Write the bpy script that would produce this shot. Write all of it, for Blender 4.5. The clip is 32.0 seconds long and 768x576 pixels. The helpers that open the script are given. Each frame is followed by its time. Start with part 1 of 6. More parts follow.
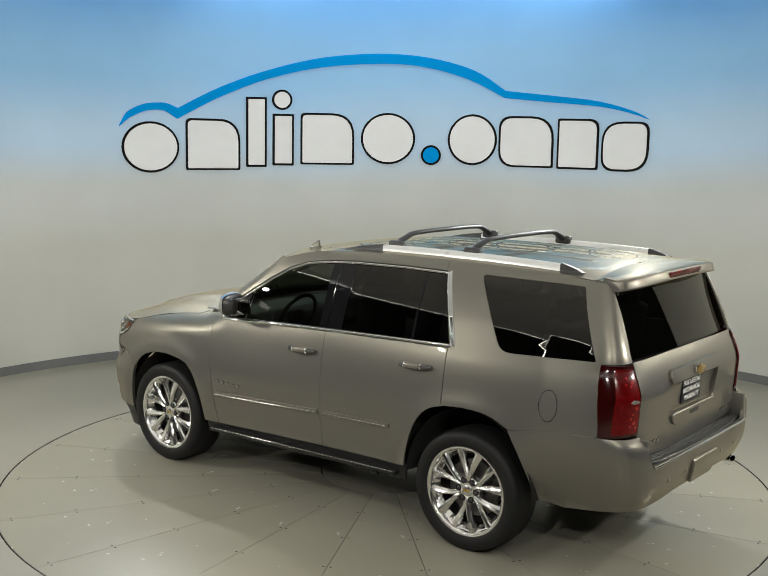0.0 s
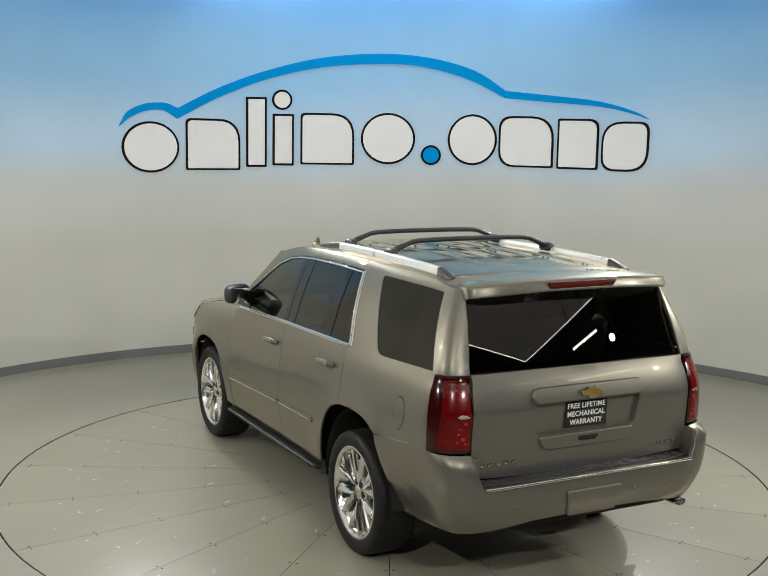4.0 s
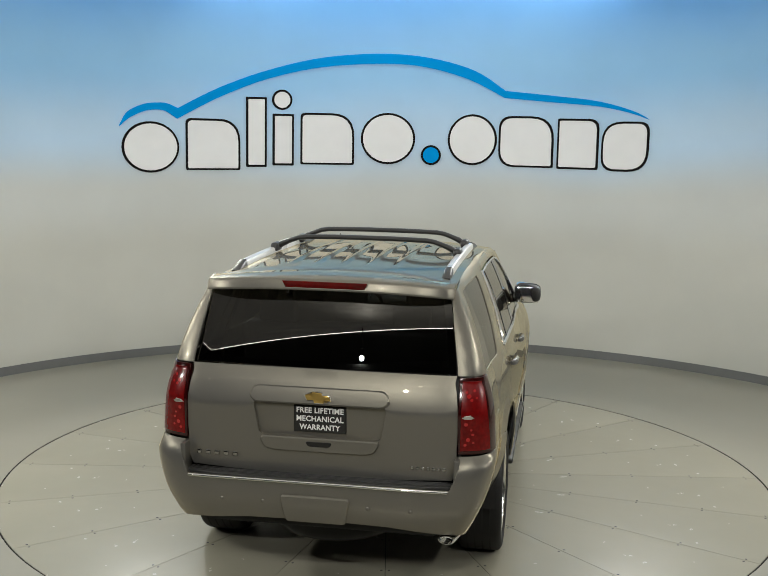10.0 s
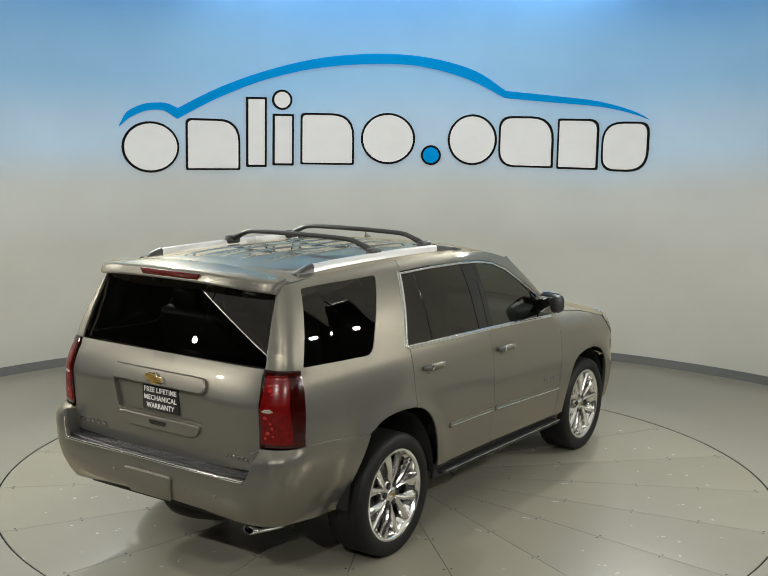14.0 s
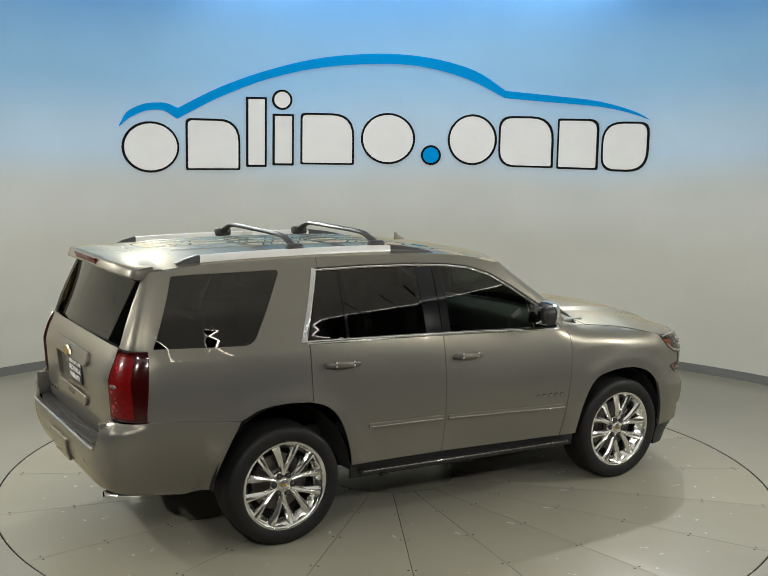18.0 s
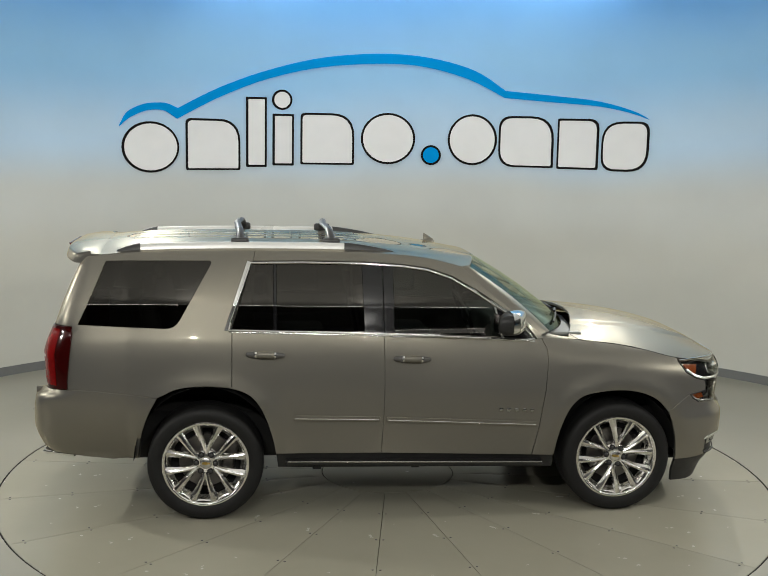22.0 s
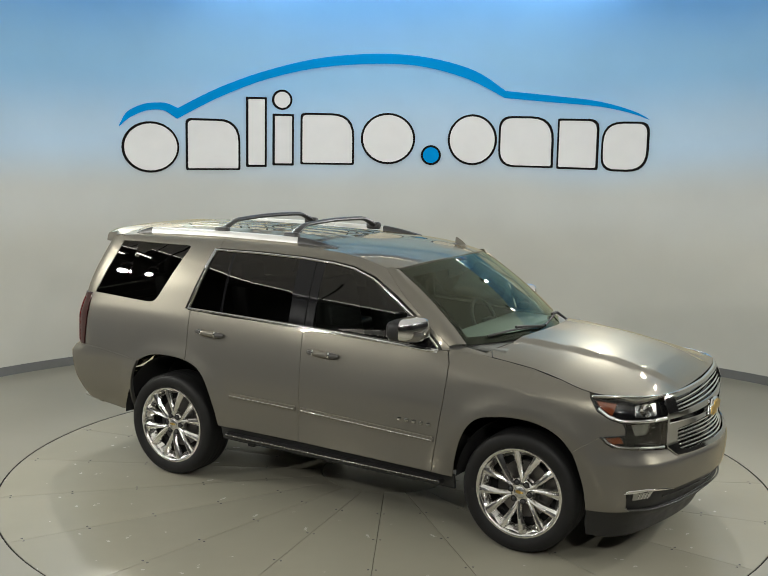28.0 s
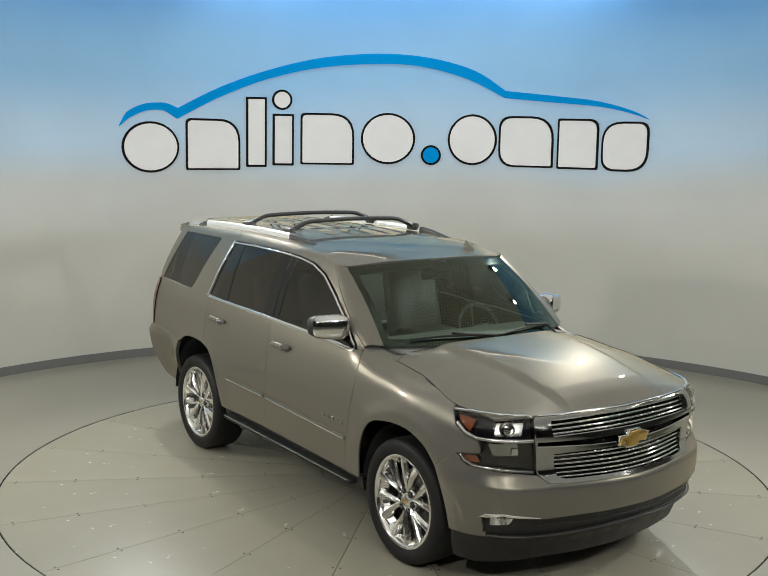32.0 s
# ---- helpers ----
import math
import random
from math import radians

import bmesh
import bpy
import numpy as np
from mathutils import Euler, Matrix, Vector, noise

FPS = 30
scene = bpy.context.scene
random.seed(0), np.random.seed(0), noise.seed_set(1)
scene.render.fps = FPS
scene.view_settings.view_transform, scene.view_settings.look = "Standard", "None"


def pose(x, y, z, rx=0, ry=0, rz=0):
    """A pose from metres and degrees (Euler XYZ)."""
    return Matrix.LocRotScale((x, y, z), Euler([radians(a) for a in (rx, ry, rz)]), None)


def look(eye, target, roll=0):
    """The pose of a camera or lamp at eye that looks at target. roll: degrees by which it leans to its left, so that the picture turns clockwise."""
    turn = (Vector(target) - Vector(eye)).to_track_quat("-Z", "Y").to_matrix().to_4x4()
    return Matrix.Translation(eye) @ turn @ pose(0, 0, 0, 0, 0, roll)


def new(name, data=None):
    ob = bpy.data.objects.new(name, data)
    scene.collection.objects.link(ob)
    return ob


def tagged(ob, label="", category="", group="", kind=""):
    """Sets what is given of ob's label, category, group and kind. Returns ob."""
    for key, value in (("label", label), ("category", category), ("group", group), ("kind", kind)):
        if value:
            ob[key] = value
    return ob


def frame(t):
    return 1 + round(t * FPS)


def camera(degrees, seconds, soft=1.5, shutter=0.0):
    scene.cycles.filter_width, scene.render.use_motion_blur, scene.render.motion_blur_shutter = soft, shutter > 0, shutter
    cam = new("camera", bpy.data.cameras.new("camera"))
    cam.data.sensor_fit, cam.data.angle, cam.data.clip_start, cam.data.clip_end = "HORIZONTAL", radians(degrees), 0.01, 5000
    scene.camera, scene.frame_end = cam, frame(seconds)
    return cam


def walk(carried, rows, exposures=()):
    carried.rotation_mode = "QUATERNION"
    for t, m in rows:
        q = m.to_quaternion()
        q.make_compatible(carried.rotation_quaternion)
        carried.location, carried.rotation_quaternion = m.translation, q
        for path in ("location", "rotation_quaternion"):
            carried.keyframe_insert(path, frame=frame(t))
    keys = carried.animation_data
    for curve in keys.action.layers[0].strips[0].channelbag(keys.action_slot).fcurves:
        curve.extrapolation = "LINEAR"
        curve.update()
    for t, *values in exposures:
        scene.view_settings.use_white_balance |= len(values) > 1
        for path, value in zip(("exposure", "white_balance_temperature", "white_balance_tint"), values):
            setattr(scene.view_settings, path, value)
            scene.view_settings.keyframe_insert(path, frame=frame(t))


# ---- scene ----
from mathutils import geometry

# ---------------------------------------------------------------- camera: fixed on a mast at the opening of the round studio
CAM_EYE = Vector((0.0, -8.276, 2.701))
CAM_PAN, CAM_PITCH = radians(-0.361), radians(8.317)
CAM_DIR = Vector((math.sin(CAM_PAN) * math.cos(CAM_PITCH), math.cos(CAM_PAN) * math.cos(CAM_PITCH), -math.sin(CAM_PITCH)))
cam = camera(39.74, 32.0, soft=1.0)
walk(cam, [(0.0, look(CAM_EYE, CAM_EYE + CAM_DIR, 1.004)), (32.0, look(CAM_EYE, CAM_EYE + CAM_DIR, 1.004))], [(0.0, 0.0), (32.0, 0.0)])

# ---------------------------------------------------------------- world: a dark hall round the studio
world = bpy.data.worlds.new("world")
world.use_nodes = True
world.node_tree.nodes["Background"].inputs["Color"].default_value = (0.9, 0.95, 1.0, 1)
world.node_tree.nodes["Background"].inputs["Strength"].default_value = 0.015
scene.world = world

# studio plan
WALL_X, WALL_Y, WALL_R = 0.106, -0.428, 5.517
DISC_R = 2.978
CANOPY_Z = 4.62
CANOPY = (-7.1, 7.1, -7.2, 4.4)

# lamps: pairs of spot heads hung at the canopy's rim, aimed at the turntable
LAMPS = [(1.75, -7.38, 4.20), (-1.40, -7.38, 4.20), (-5.15, -0.4, 2.95), (-5.0, -3.2, 3.0), (5.05, -0.4, 2.95), (4.95, -2.8, 2.95),
         (-2.9, 3.7, 4.45), (3.0, 3.85, 4.45), (-3.7, 2.9, 4.45), (3.8, 3.0, 4.45)]
LAMP_POWER = [300.0, 310.0, 270.0, 215.0, 235.0, 160.0, 430.0, 410.0, 60.0, 60.0]


def lamp_aim(x, y):
    """Where a lamp points: the front and side heads across the table, the rear heads at its near half."""
    return (x * 0.25, y * 0.25, 0.3) if y < 2.0 else (x * 0.05, -0.9, 0.2)


for (lx, ly, lz), power in zip(LAMPS, LAMP_POWER):
    ld = bpy.data.lights.new("spot_bulb", "SPOT")
    ld.energy, ld.color, ld.shadow_soft_size = power, (1.0, 0.985, 0.925), 0.055
    ld.spot_size, ld.spot_blend = (radians(160), 0.6) if ly < 2.0 else (radians(74), 0.85)
    lo = new("spot_bulb", ld)
    lo.matrix_world = look((lx, ly, lz - 0.16), lamp_aim(lx, ly))


# ---------------------------------------------------------------- materials
def material(name):
    m = bpy.data.materials.new(name)
    m.use_nodes = True
    nt = m.node_tree
    return m, nt, nt.nodes["Principled BSDF"], nt.nodes.new, nt.links.new


def set_in(node, **values):
    for key, value in values.items():
        node.inputs[key.replace("_", " ")].default_value = value


def simple(name, color, rough=0.5, metal=0.0, coat=0.0, vary=0.08, scale=30.0, bump=0.0, ior=1.5):
    """A surface with grain and smudges at two scales."""
    m, nt, b, node, link = material(name)
    set_in(b, Roughness=rough, Metallic=metal, IOR=ior)
    b.inputs["Coat Weight"].default_value = coat
    b.inputs["Coat Roughness"].default_value = 0.03
    co = node("ShaderNodeTexCoord")
    n1, n2 = node("ShaderNodeTexNoise"), node("ShaderNodeTexNoise")
    set_in(n1, Scale=scale, Detail=6.0)
    set_in(n2, Scale=scale * 0.09, Detail=3.0)
    add = node("ShaderNodeMath")
    add.operation = "ADD"
    ramp = node("ShaderNodeMapRange")
    set_in(ramp, From_Min=0.6, From_Max=1.4, To_Min=1 - vary, To_Max=1 + vary)
    mix = node("ShaderNodeMix")
    mix.data_type, mix.blend_type = "RGBA", "MULTIPLY"
    mix.inputs[0].default_value = 1.0
    mix.inputs[6].default_value = (*color, 1)
    link(co.outputs["Object"], n1.inputs["Vector"])
    link(co.outputs["Object"], n2.inputs["Vector"])
    link(n1.outputs["Fac"], add.inputs[0])
    link(n2.outputs["Fac"], add.inputs[1])
    link(add.outputs[0], ramp.inputs["Value"])
    link(ramp.outputs["Result"], mix.inputs[7])
    link(mix.outputs[2], b.inputs["Base Color"])
    rr = node("ShaderNodeMapRange")
    set_in(rr, From_Min=0.3, From_Max=0.7, To_Min=rough * 0.85, To_Max=min(1.0, rough * 1.15))
    link(n2.outputs["Fac"], rr.inputs["Value"])
    link(rr.outputs["Result"], b.inputs["Roughness"])
    if bump:
        bp = node("ShaderNodeBump")
        set_in(bp, Strength=bump, Distance=0.002)
        link(n1.outputs["Fac"], bp.inputs["Height"])
        link(bp.outputs["Normal"], b.inputs["Normal"])
    return m


def car_paint(name, color):
    """Metallic clear-coated paint with fine flakes."""
    m, nt, b, node, link = material(name)
    set_in(b, Metallic=0.0, Roughness=0.5, IOR=1.2)
    # golden metal flakes in the grey base, under a clear coat with an added golden reflection tint
    fk, mixf = node("ShaderNodeBsdfGlossy"), node("ShaderNodeMixShader")
    fk.inputs["Color"].default_value = (0.84, 0.78, 0.61, 1)
    mixf.inputs[0].default_value = 0.14
    link(b.outputs[0], mixf.inputs[1])
    link(fk.outputs[0], mixf.inputs[2])
    gl, fr, mixs = node("ShaderNodeBsdfGlossy"), node("ShaderNodeFresnel"), node("ShaderNodeMixShader")
    # this tint offsets the wall's blue in the coat's reflections
    gl.inputs["Color"].default_value = (1.0, 0.89, 0.66, 1)
    gl.inputs["Roughness"].default_value = 0.015
    fr.inputs["IOR"].default_value = 1.48
    link(fr.outputs[0], mixs.inputs[0])
    link(mixf.outputs[0], mixs.inputs[1])
    link(gl.outputs[0], mixs.inputs[2])
    link(mixs.outputs[0], nt.nodes["Material Output"].inputs["Surface"])
    co = node("ShaderNodeTexCoord")
    fl, big = node("ShaderNodeTexNoise"), node("ShaderNodeTexNoise")
    set_in(fl, Scale=900.0, Detail=2.0)
    set_in(big, Scale=1.6, Detail=2.0)
    link(co.outputs["Object"], fl.inputs["Vector"])
    link(co.outputs["Object"], big.inputs["Vector"])
    ramp = node("ShaderNodeValToRGB")
    ramp.color_ramp.elements[0].position, ramp.color_ramp.elements[1].position = 0.35, 0.7
    ramp.color_ramp.elements[0].color = (*[c * 0.86 for c in color], 1)
    ramp.color_ramp.elements[1].color = (*[min(1, c * 1.18) for c in color], 1)
    link(fl.outputs["Fac"], ramp.inputs["Fac"])
    link(ramp.outputs["Color"], b.inputs["Base Color"])
    rr = node("ShaderNodeMapRange")
    set_in(rr, From_Min=0.3, From_Max=0.7, To_Min=0.35, To_Max=0.39)
    link(big.outputs["Fac"], rr.inputs["Value"])
    link(rr.outputs["Result"], fk.inputs["Roughness"])
    bp = node("ShaderNodeBump")
    set_in(bp, Strength=0.02, Distance=0.0004)
    link(fl.outputs["Fac"], bp.inputs["Height"])
    link(bp.outputs["Normal"], b.inputs["Normal"])
    return m


def tinted_glass(name, tint, rough=0.0, ior=1.5, cast=(1.0, 0.95, 0.87)):
    """Thin pane: sees through by its tint, mirrors by Fresnel with an added cast."""
    m, nt, b, node, link = material(name)
    nt.nodes.remove(b)
    out = nt.nodes["Material Output"]
    tr, gl, fr, mix = node("ShaderNodeBsdfTransparent"), node("ShaderNodeBsdfGlossy"), node("ShaderNodeFresnel"), node("ShaderNodeMixShader")
    tr.inputs["Color"].default_value = (*tint, 1)
    gl.inputs["Roughness"].default_value = rough
    # the cast colours mirrored light to offset the wall's blue
    gl.inputs["Color"].default_value = (*cast, 1)
    fr.inputs["IOR"].default_value = ior
    link(fr.outputs[0], mix.inputs[0])
    link(tr.outputs[0], mix.inputs[1])
    link(gl.outputs[0], mix.inputs[2])
    link(mix.outputs[0], out.inputs["Surface"])
    return m


def concrete(name, color, per_piece, rough=0.42):
    """Sealed, trowelled concrete: clouds, fine grain, scuffs, faint polish."""
    m, nt, b, node, link = material(name)
    co = node("ShaderNodeTexCoord")
    n1, n2, n3 = node("ShaderNodeTexNoise"), node("ShaderNodeTexNoise"), node("ShaderNodeTexNoise")
    set_in(n1, Scale=1.1, Detail=3.0, Roughness=0.5)
    set_in(n2, Scale=9.0, Detail=5.0, Roughness=0.55)
    set_in(n3, Scale=160.0, Detail=3.0)
    n1.inputs["Distortion"].default_value = 0.2
    for n in (n1, n2, n3):
        link(co.outputs["Object"], n.inputs["Vector"])
    ramp = node("ShaderNodeValToRGB")
    e = ramp.color_ramp.elements
    e[0].position, e[1].position = 0.3, 0.72
    e[0].color = (color[0] * 0.96, color[1] * 0.957, color[2] * 0.945, 1)
    e[1].color = (color[0] * 1.03, color[1] * 1.03, color[2] * 1.03, 1)
    link(n1.outputs["Fac"], ramp.inputs["Fac"])
    m1 = node("ShaderNodeMix")
    m1.data_type, m1.blend_type = "RGBA", "MULTIPLY"
    m1.inputs[0].default_value = 1.0
    g = node("ShaderNodeMapRange")
    set_in(g, From_Min=0.3, From_Max=0.7, To_Min=0.994, To_Max=1.005)
    link(n2.outputs["Fac"], g.inputs["Value"])
    link(ramp.outputs["Color"], m1.inputs[6])
    link(g.outputs["Result"], m1.inputs[7])
    last = m1.outputs[2]
    if per_piece:
        oi = node("ShaderNodeObjectInfo")
        pr = node("ShaderNodeMapRange")
        set_in(pr, To_Min=0.93, To_Max=1.05)
        link(oi.outputs["Random"], pr.inputs["Value"])
        m3 = node("ShaderNodeMix")
        m3.data_type, m3.blend_type = "RGBA", "MULTIPLY"
        m3.inputs[0].default_value = 1.0
        link(last, m3.inputs[6])
        link(pr.outputs["Result"], m3.inputs[7])
        last = m3.outputs[2]
    link(last, b.inputs["Base Color"])
    rr = node("ShaderNodeMapRange")
    set_in(rr, From_Min=0.3, From_Max=0.7, To_Min=rough - 0.003, To_Max=rough + 0.004)
    link(n2.outputs["Fac"], rr.inputs["Value"])
    link(rr.outputs["Result"], b.inputs["Roughness"])
    bp = node("ShaderNodeBump")
    set_in(bp, Strength=0.008, Distance=0.001)
    link(n3.outputs["Fac"], bp.inputs["Height"])
    link(bp.outputs["Normal"], b.inputs["Normal"])
    return m


def wall_paint(name, sky=True):
    """Matt paint: warm white below, an overlaid sky-blue fade put into the colour above."""
    m, nt, b, node, link = material(name)
    set_in(b, Roughness=0.75)
    co = node("ShaderNodeTexCoord")
    sep = node("ShaderNodeSeparateXYZ")
    link(co.outputs["Object"], sep.inputs[0])
    nz = node("ShaderNodeTexNoise")
    set_in(nz, Scale=0.35, Detail=2.0)
    link(co.outputs["Object"], nz.inputs["Vector"])
    off = node("ShaderNodeMapRange")
    set_in(off, To_Min=-0.25, To_Max=0.25)
    link(nz.outputs["Fac"], off.inputs["Value"])
    addz = node("ShaderNodeMath")
    addz.operation = "ADD"
    link(sep.outputs["Z"], addz.inputs[0])
    link(off.outputs["Result"], addz.inputs[1])
    mr = node("ShaderNodeMapRange")
    set_in(mr, From_Min=0.0, From_Max=4.6)
    link(addz.outputs[0], mr.inputs["Value"])
    ramp = node("ShaderNodeValToRGB")
    ramp.color_ramp.interpolation = "EASE"
    e = ramp.color_ramp.elements
    e[0].position, e[0].color = 0.28, (0.60, 0.60, 0.548, 1)
    e[1].position, e[1].color = 0.97, (0.18, 0.50, 1.0, 1)
    if sky:
        for pos, col in WALL_STOPS:
            k = e.new(pos)
            k.color = (*col, 1)
    else:
        e[1].color = (0.62, 0.62, 0.575, 1)
    link(mr.outputs["Result"], ramp.inputs["Fac"])
    n2 = node("ShaderNodeTexNoise")
    set_in(n2, Scale=1.1, Detail=5.0)
    link(co.outputs["Object"], n2.inputs["Vector"])
    v = node("ShaderNodeMapRange")
    set_in(v, From_Min=0.3, From_Max=0.7, To_Min=0.96, To_Max=1.03)
    link(n2.outputs["Fac"], v.inputs["Value"])
    mx = node("ShaderNodeMix")
    mx.data_type, mx.blend_type = "RGBA", "MULTIPLY"
    mx.inputs[0].default_value = 1.0
    link(ramp.outputs["Color"], mx.inputs[6])
    link(v.outputs["Result"], mx.inputs[7])
    link(mx.outputs[2], b.inputs["Base Color"])
    n3 = node("ShaderNodeTexNoise")
    set_in(n3, Scale=220.0, Detail=2.0)
    link(co.outputs["Object"], n3.inputs["Vector"])
    bp = node("ShaderNodeBump")
    set_in(bp, Strength=0.08, Distance=0.002)
    link(n3.outputs["Fac"], bp.inputs["Height"])
    link(bp.outputs["Normal"], b.inputs["Normal"])
    return m


def glow(name, color, strength):
    m, nt, b, node, link = material(name)
    set_in(b, Base_Color=(*color, 1), Emission_Color=(*color, 1), Emission_Strength=strength)
    return m


# The blue stops stand for a graphic overlay, not the wall's own paint.
WALL_STOPS = [(0.43, (0.66, 0.68, 0.66)), (0.58, (0.57, 0.77, 0.98)), (0.76, (0.35, 0.66, 1.0))]
M_PAINT = car_paint("taupe_metallic_paint", (0.072, 0.072, 0.072))
M_CHROME = simple("polished_chrome", (0.78, 0.78, 0.77), 0.07, 1.0, vary=0.02)
M_SATIN = simple("satin_silver", (0.66, 0.66, 0.64), 0.28, 1.0, vary=0.03)
M_ALLOY = simple("polished_alloy", (0.84, 0.83, 0.81), 0.16, 1.0, vary=0.03, scale=60)
M_BLACK = simple("black_plastic", (0.010, 0.010, 0.010), 0.5, vary=0.15, scale=120, bump=0.1)
M_HANDLE_END = simple("grey_handle_plastic", (0.085, 0.083, 0.08), 0.3, vary=0.06)
M_GLOSSBLACK = simple("gloss_black_trim", (0.008, 0.008, 0.009), 0.06, vary=0.1)
M_GREYTRIM = simple("dark_grey_trim", (0.036, 0.036, 0.036), 0.38, vary=0.1, scale=150, bump=0.08)
M_RUBBER = simple("tyre_rubber", (0.010, 0.010, 0.010), 0.62, vary=0.2, scale=40, bump=0.15, ior=1.35)
M_UNDER = simple("underbody_black", (0.010, 0.010, 0.010), 0.85, vary=0.2, scale=15)
M_DISC = simple("brake_disc_steel", (0.22, 0.21, 0.20), 0.4, 1.0, vary=0.1)
M_GLASS_DARK = tinted_glass("privacy_glass", (0.05, 0.052, 0.05), ior=1.65)
M_GLASS_FRONT = tinted_glass("front_glass", (0.10, 0.118, 0.108), ior=1.65)
M_GLASS_CLEAR = tinted_glass("clear_lens", (0.86, 0.88, 0.88), ior=1.5)
M_WINDSHIELD = tinted_glass("windshield_glass", (0.66, 0.85, 0.75), ior=1.5, cast=(0.95, 1.0, 0.74))
M_RED = simple("red_lens", (0.115, 0.0018, 0.002), 0.2, 0.0, coat=0.1, vary=0.5, scale=45, ior=1.35)
M_REDDARK = simple("dark_red_lens", (0.026, 0.001, 0.001), 0.12, 0.0, coat=0.2, vary=0.2, scale=22)
M_AMBER = simple("amber_reflector", (0.20, 0.045, 0.010), 0.15, coat=0.6, vary=0.2, scale=60)
M_GOLD = simple("gold_emblem", (0.46, 0.31, 0.085), 0.3, 0.7, vary=0.08, scale=80)
M_LEATHER = simple("black_leather", (0.022, 0.021, 0.020), 0.5, vary=0.12, scale=60)
M_DASH = simple("dashboard_vinyl", (0.17, 0.178, 0.165), 0.6, vary=0.12, scale=20)
M_PLATE = simple("black_dealer_plate", (0.012, 0.012, 0.012), 0.35, vary=0.1)
M_WHITE = simple("white_lettering", (0.82, 0.82, 0.80), 0.5, vary=0.03)
M_DISCCONC = concrete("turntable_concrete", (0.300, 0.286, 0.228), True, 0.27)
M_FLOOR = concrete("studio_concrete", (0.285, 0.275, 0.228), False, 0.30)
M_WALL = wall_paint("studio_wall_paint")
M_WALLPLAIN = wall_paint("plain_wall_paint", False)
M_BASEB = simple("grey_baseboard", (0.17, 0.175, 0.175), 0.6, vary=0.06, scale=12)
M_GAPSHADE = simple("gap_shade_black", (0.006, 0.006, 0.006), 0.8, vary=0.2, ior=1.3)
M_BOLT = simple("countersunk_screw", (0.06, 0.058, 0.055), 0.5, 0.8, vary=0.2)
# The panel is no lamp; its glow stands in for light falling on it.
M_CANOPY = glow("canopy_panel_added_glow", (0.72, 0.72, 0.70), 0.30)
M_STRIP = glow("light_strip", (1.0, 0.98, 0.93), 20.0)
M_LOGOBLUE = simple("logo_blue", (0.0, 0.33, 0.82), 0.85, vary=0.03, ior=1.15)
M_LOGOWHITE = simple("logo_white", (0.93, 0.93, 0.94), 0.6, vary=0.03, scale=5)
M_LOGOBLACK = simple("logo_black", (0.010, 0.009, 0.010), 0.8, vary=0.05, ior=1.2)
M_HALL = simple("dark_hall_lining", (0.10, 0.10, 0.10), 0.9, vary=0.1, scale=3)


# ---------------------------------------------------------------- mesh helpers
def to_mesh(name, bm, mat, smooth=True):
    me = bpy.data.meshes.new(name)
    bm.normal_update()
    for e in bm.edges:
        if len(e.link_faces) == 2 and e.calc_face_angle(0.0) > 1.1:
            e.smooth = False
    bm.to_mesh(me)
    bm.free()
    for m in (mat if isinstance(mat, (list, tuple)) else (mat,)):
        me.materials.append(m)
    if smooth:
        me.polygons.foreach_set("use_smooth", [True] * len(me.polygons))
    kept = me.attributes.get("surface_normal")
    if kept:
        nv = [Vector(d.vector) for d in kept.data]
        loops = []
        for p in me.polygons:
            own = all(nv[i].length > 0.5 for i in p.vertices)
            loops += [tuple(nv[i]) if own else tuple(p.normal) for i in p.vertices]
        me.normals_split_custom_set(loops)
        me.attributes.remove(me.attributes["surface_normal"])
    return me


def part(name, bm, mat, parent, label="", smooth=True):
    ob = new(name, to_mesh(name, bm, mat, smooth))
    ob.parent = parent
    if label:
        tagged(ob, label=label)
    return ob


def box_bm(size, at=(0, 0, 0), bevel=0.0, segs=2, rot=None):
    bm = bmesh.new()
    bmesh.ops.create_cube(bm, size=1.0)
    bmesh.ops.scale(bm, vec=size, verts=bm.verts)
    if bevel:
        bmesh.ops.bevel(bm, geom=bm.edges[:], offset=bevel, segments=segs, profile=0.5, affect="EDGES")
    if rot is not None:
        bmesh.ops.transform(bm, matrix=rot, verts=bm.verts)
    bmesh.ops.translate(bm, vec=at, verts=bm.verts)
    return bm


def join_bm(target, bm):
    me = bpy.data.meshes.new("tmp")
    bm.to_mesh(me)
    bm.free()
    target.from_mesh(me)
    bpy.data.meshes.remove(me)
    return target


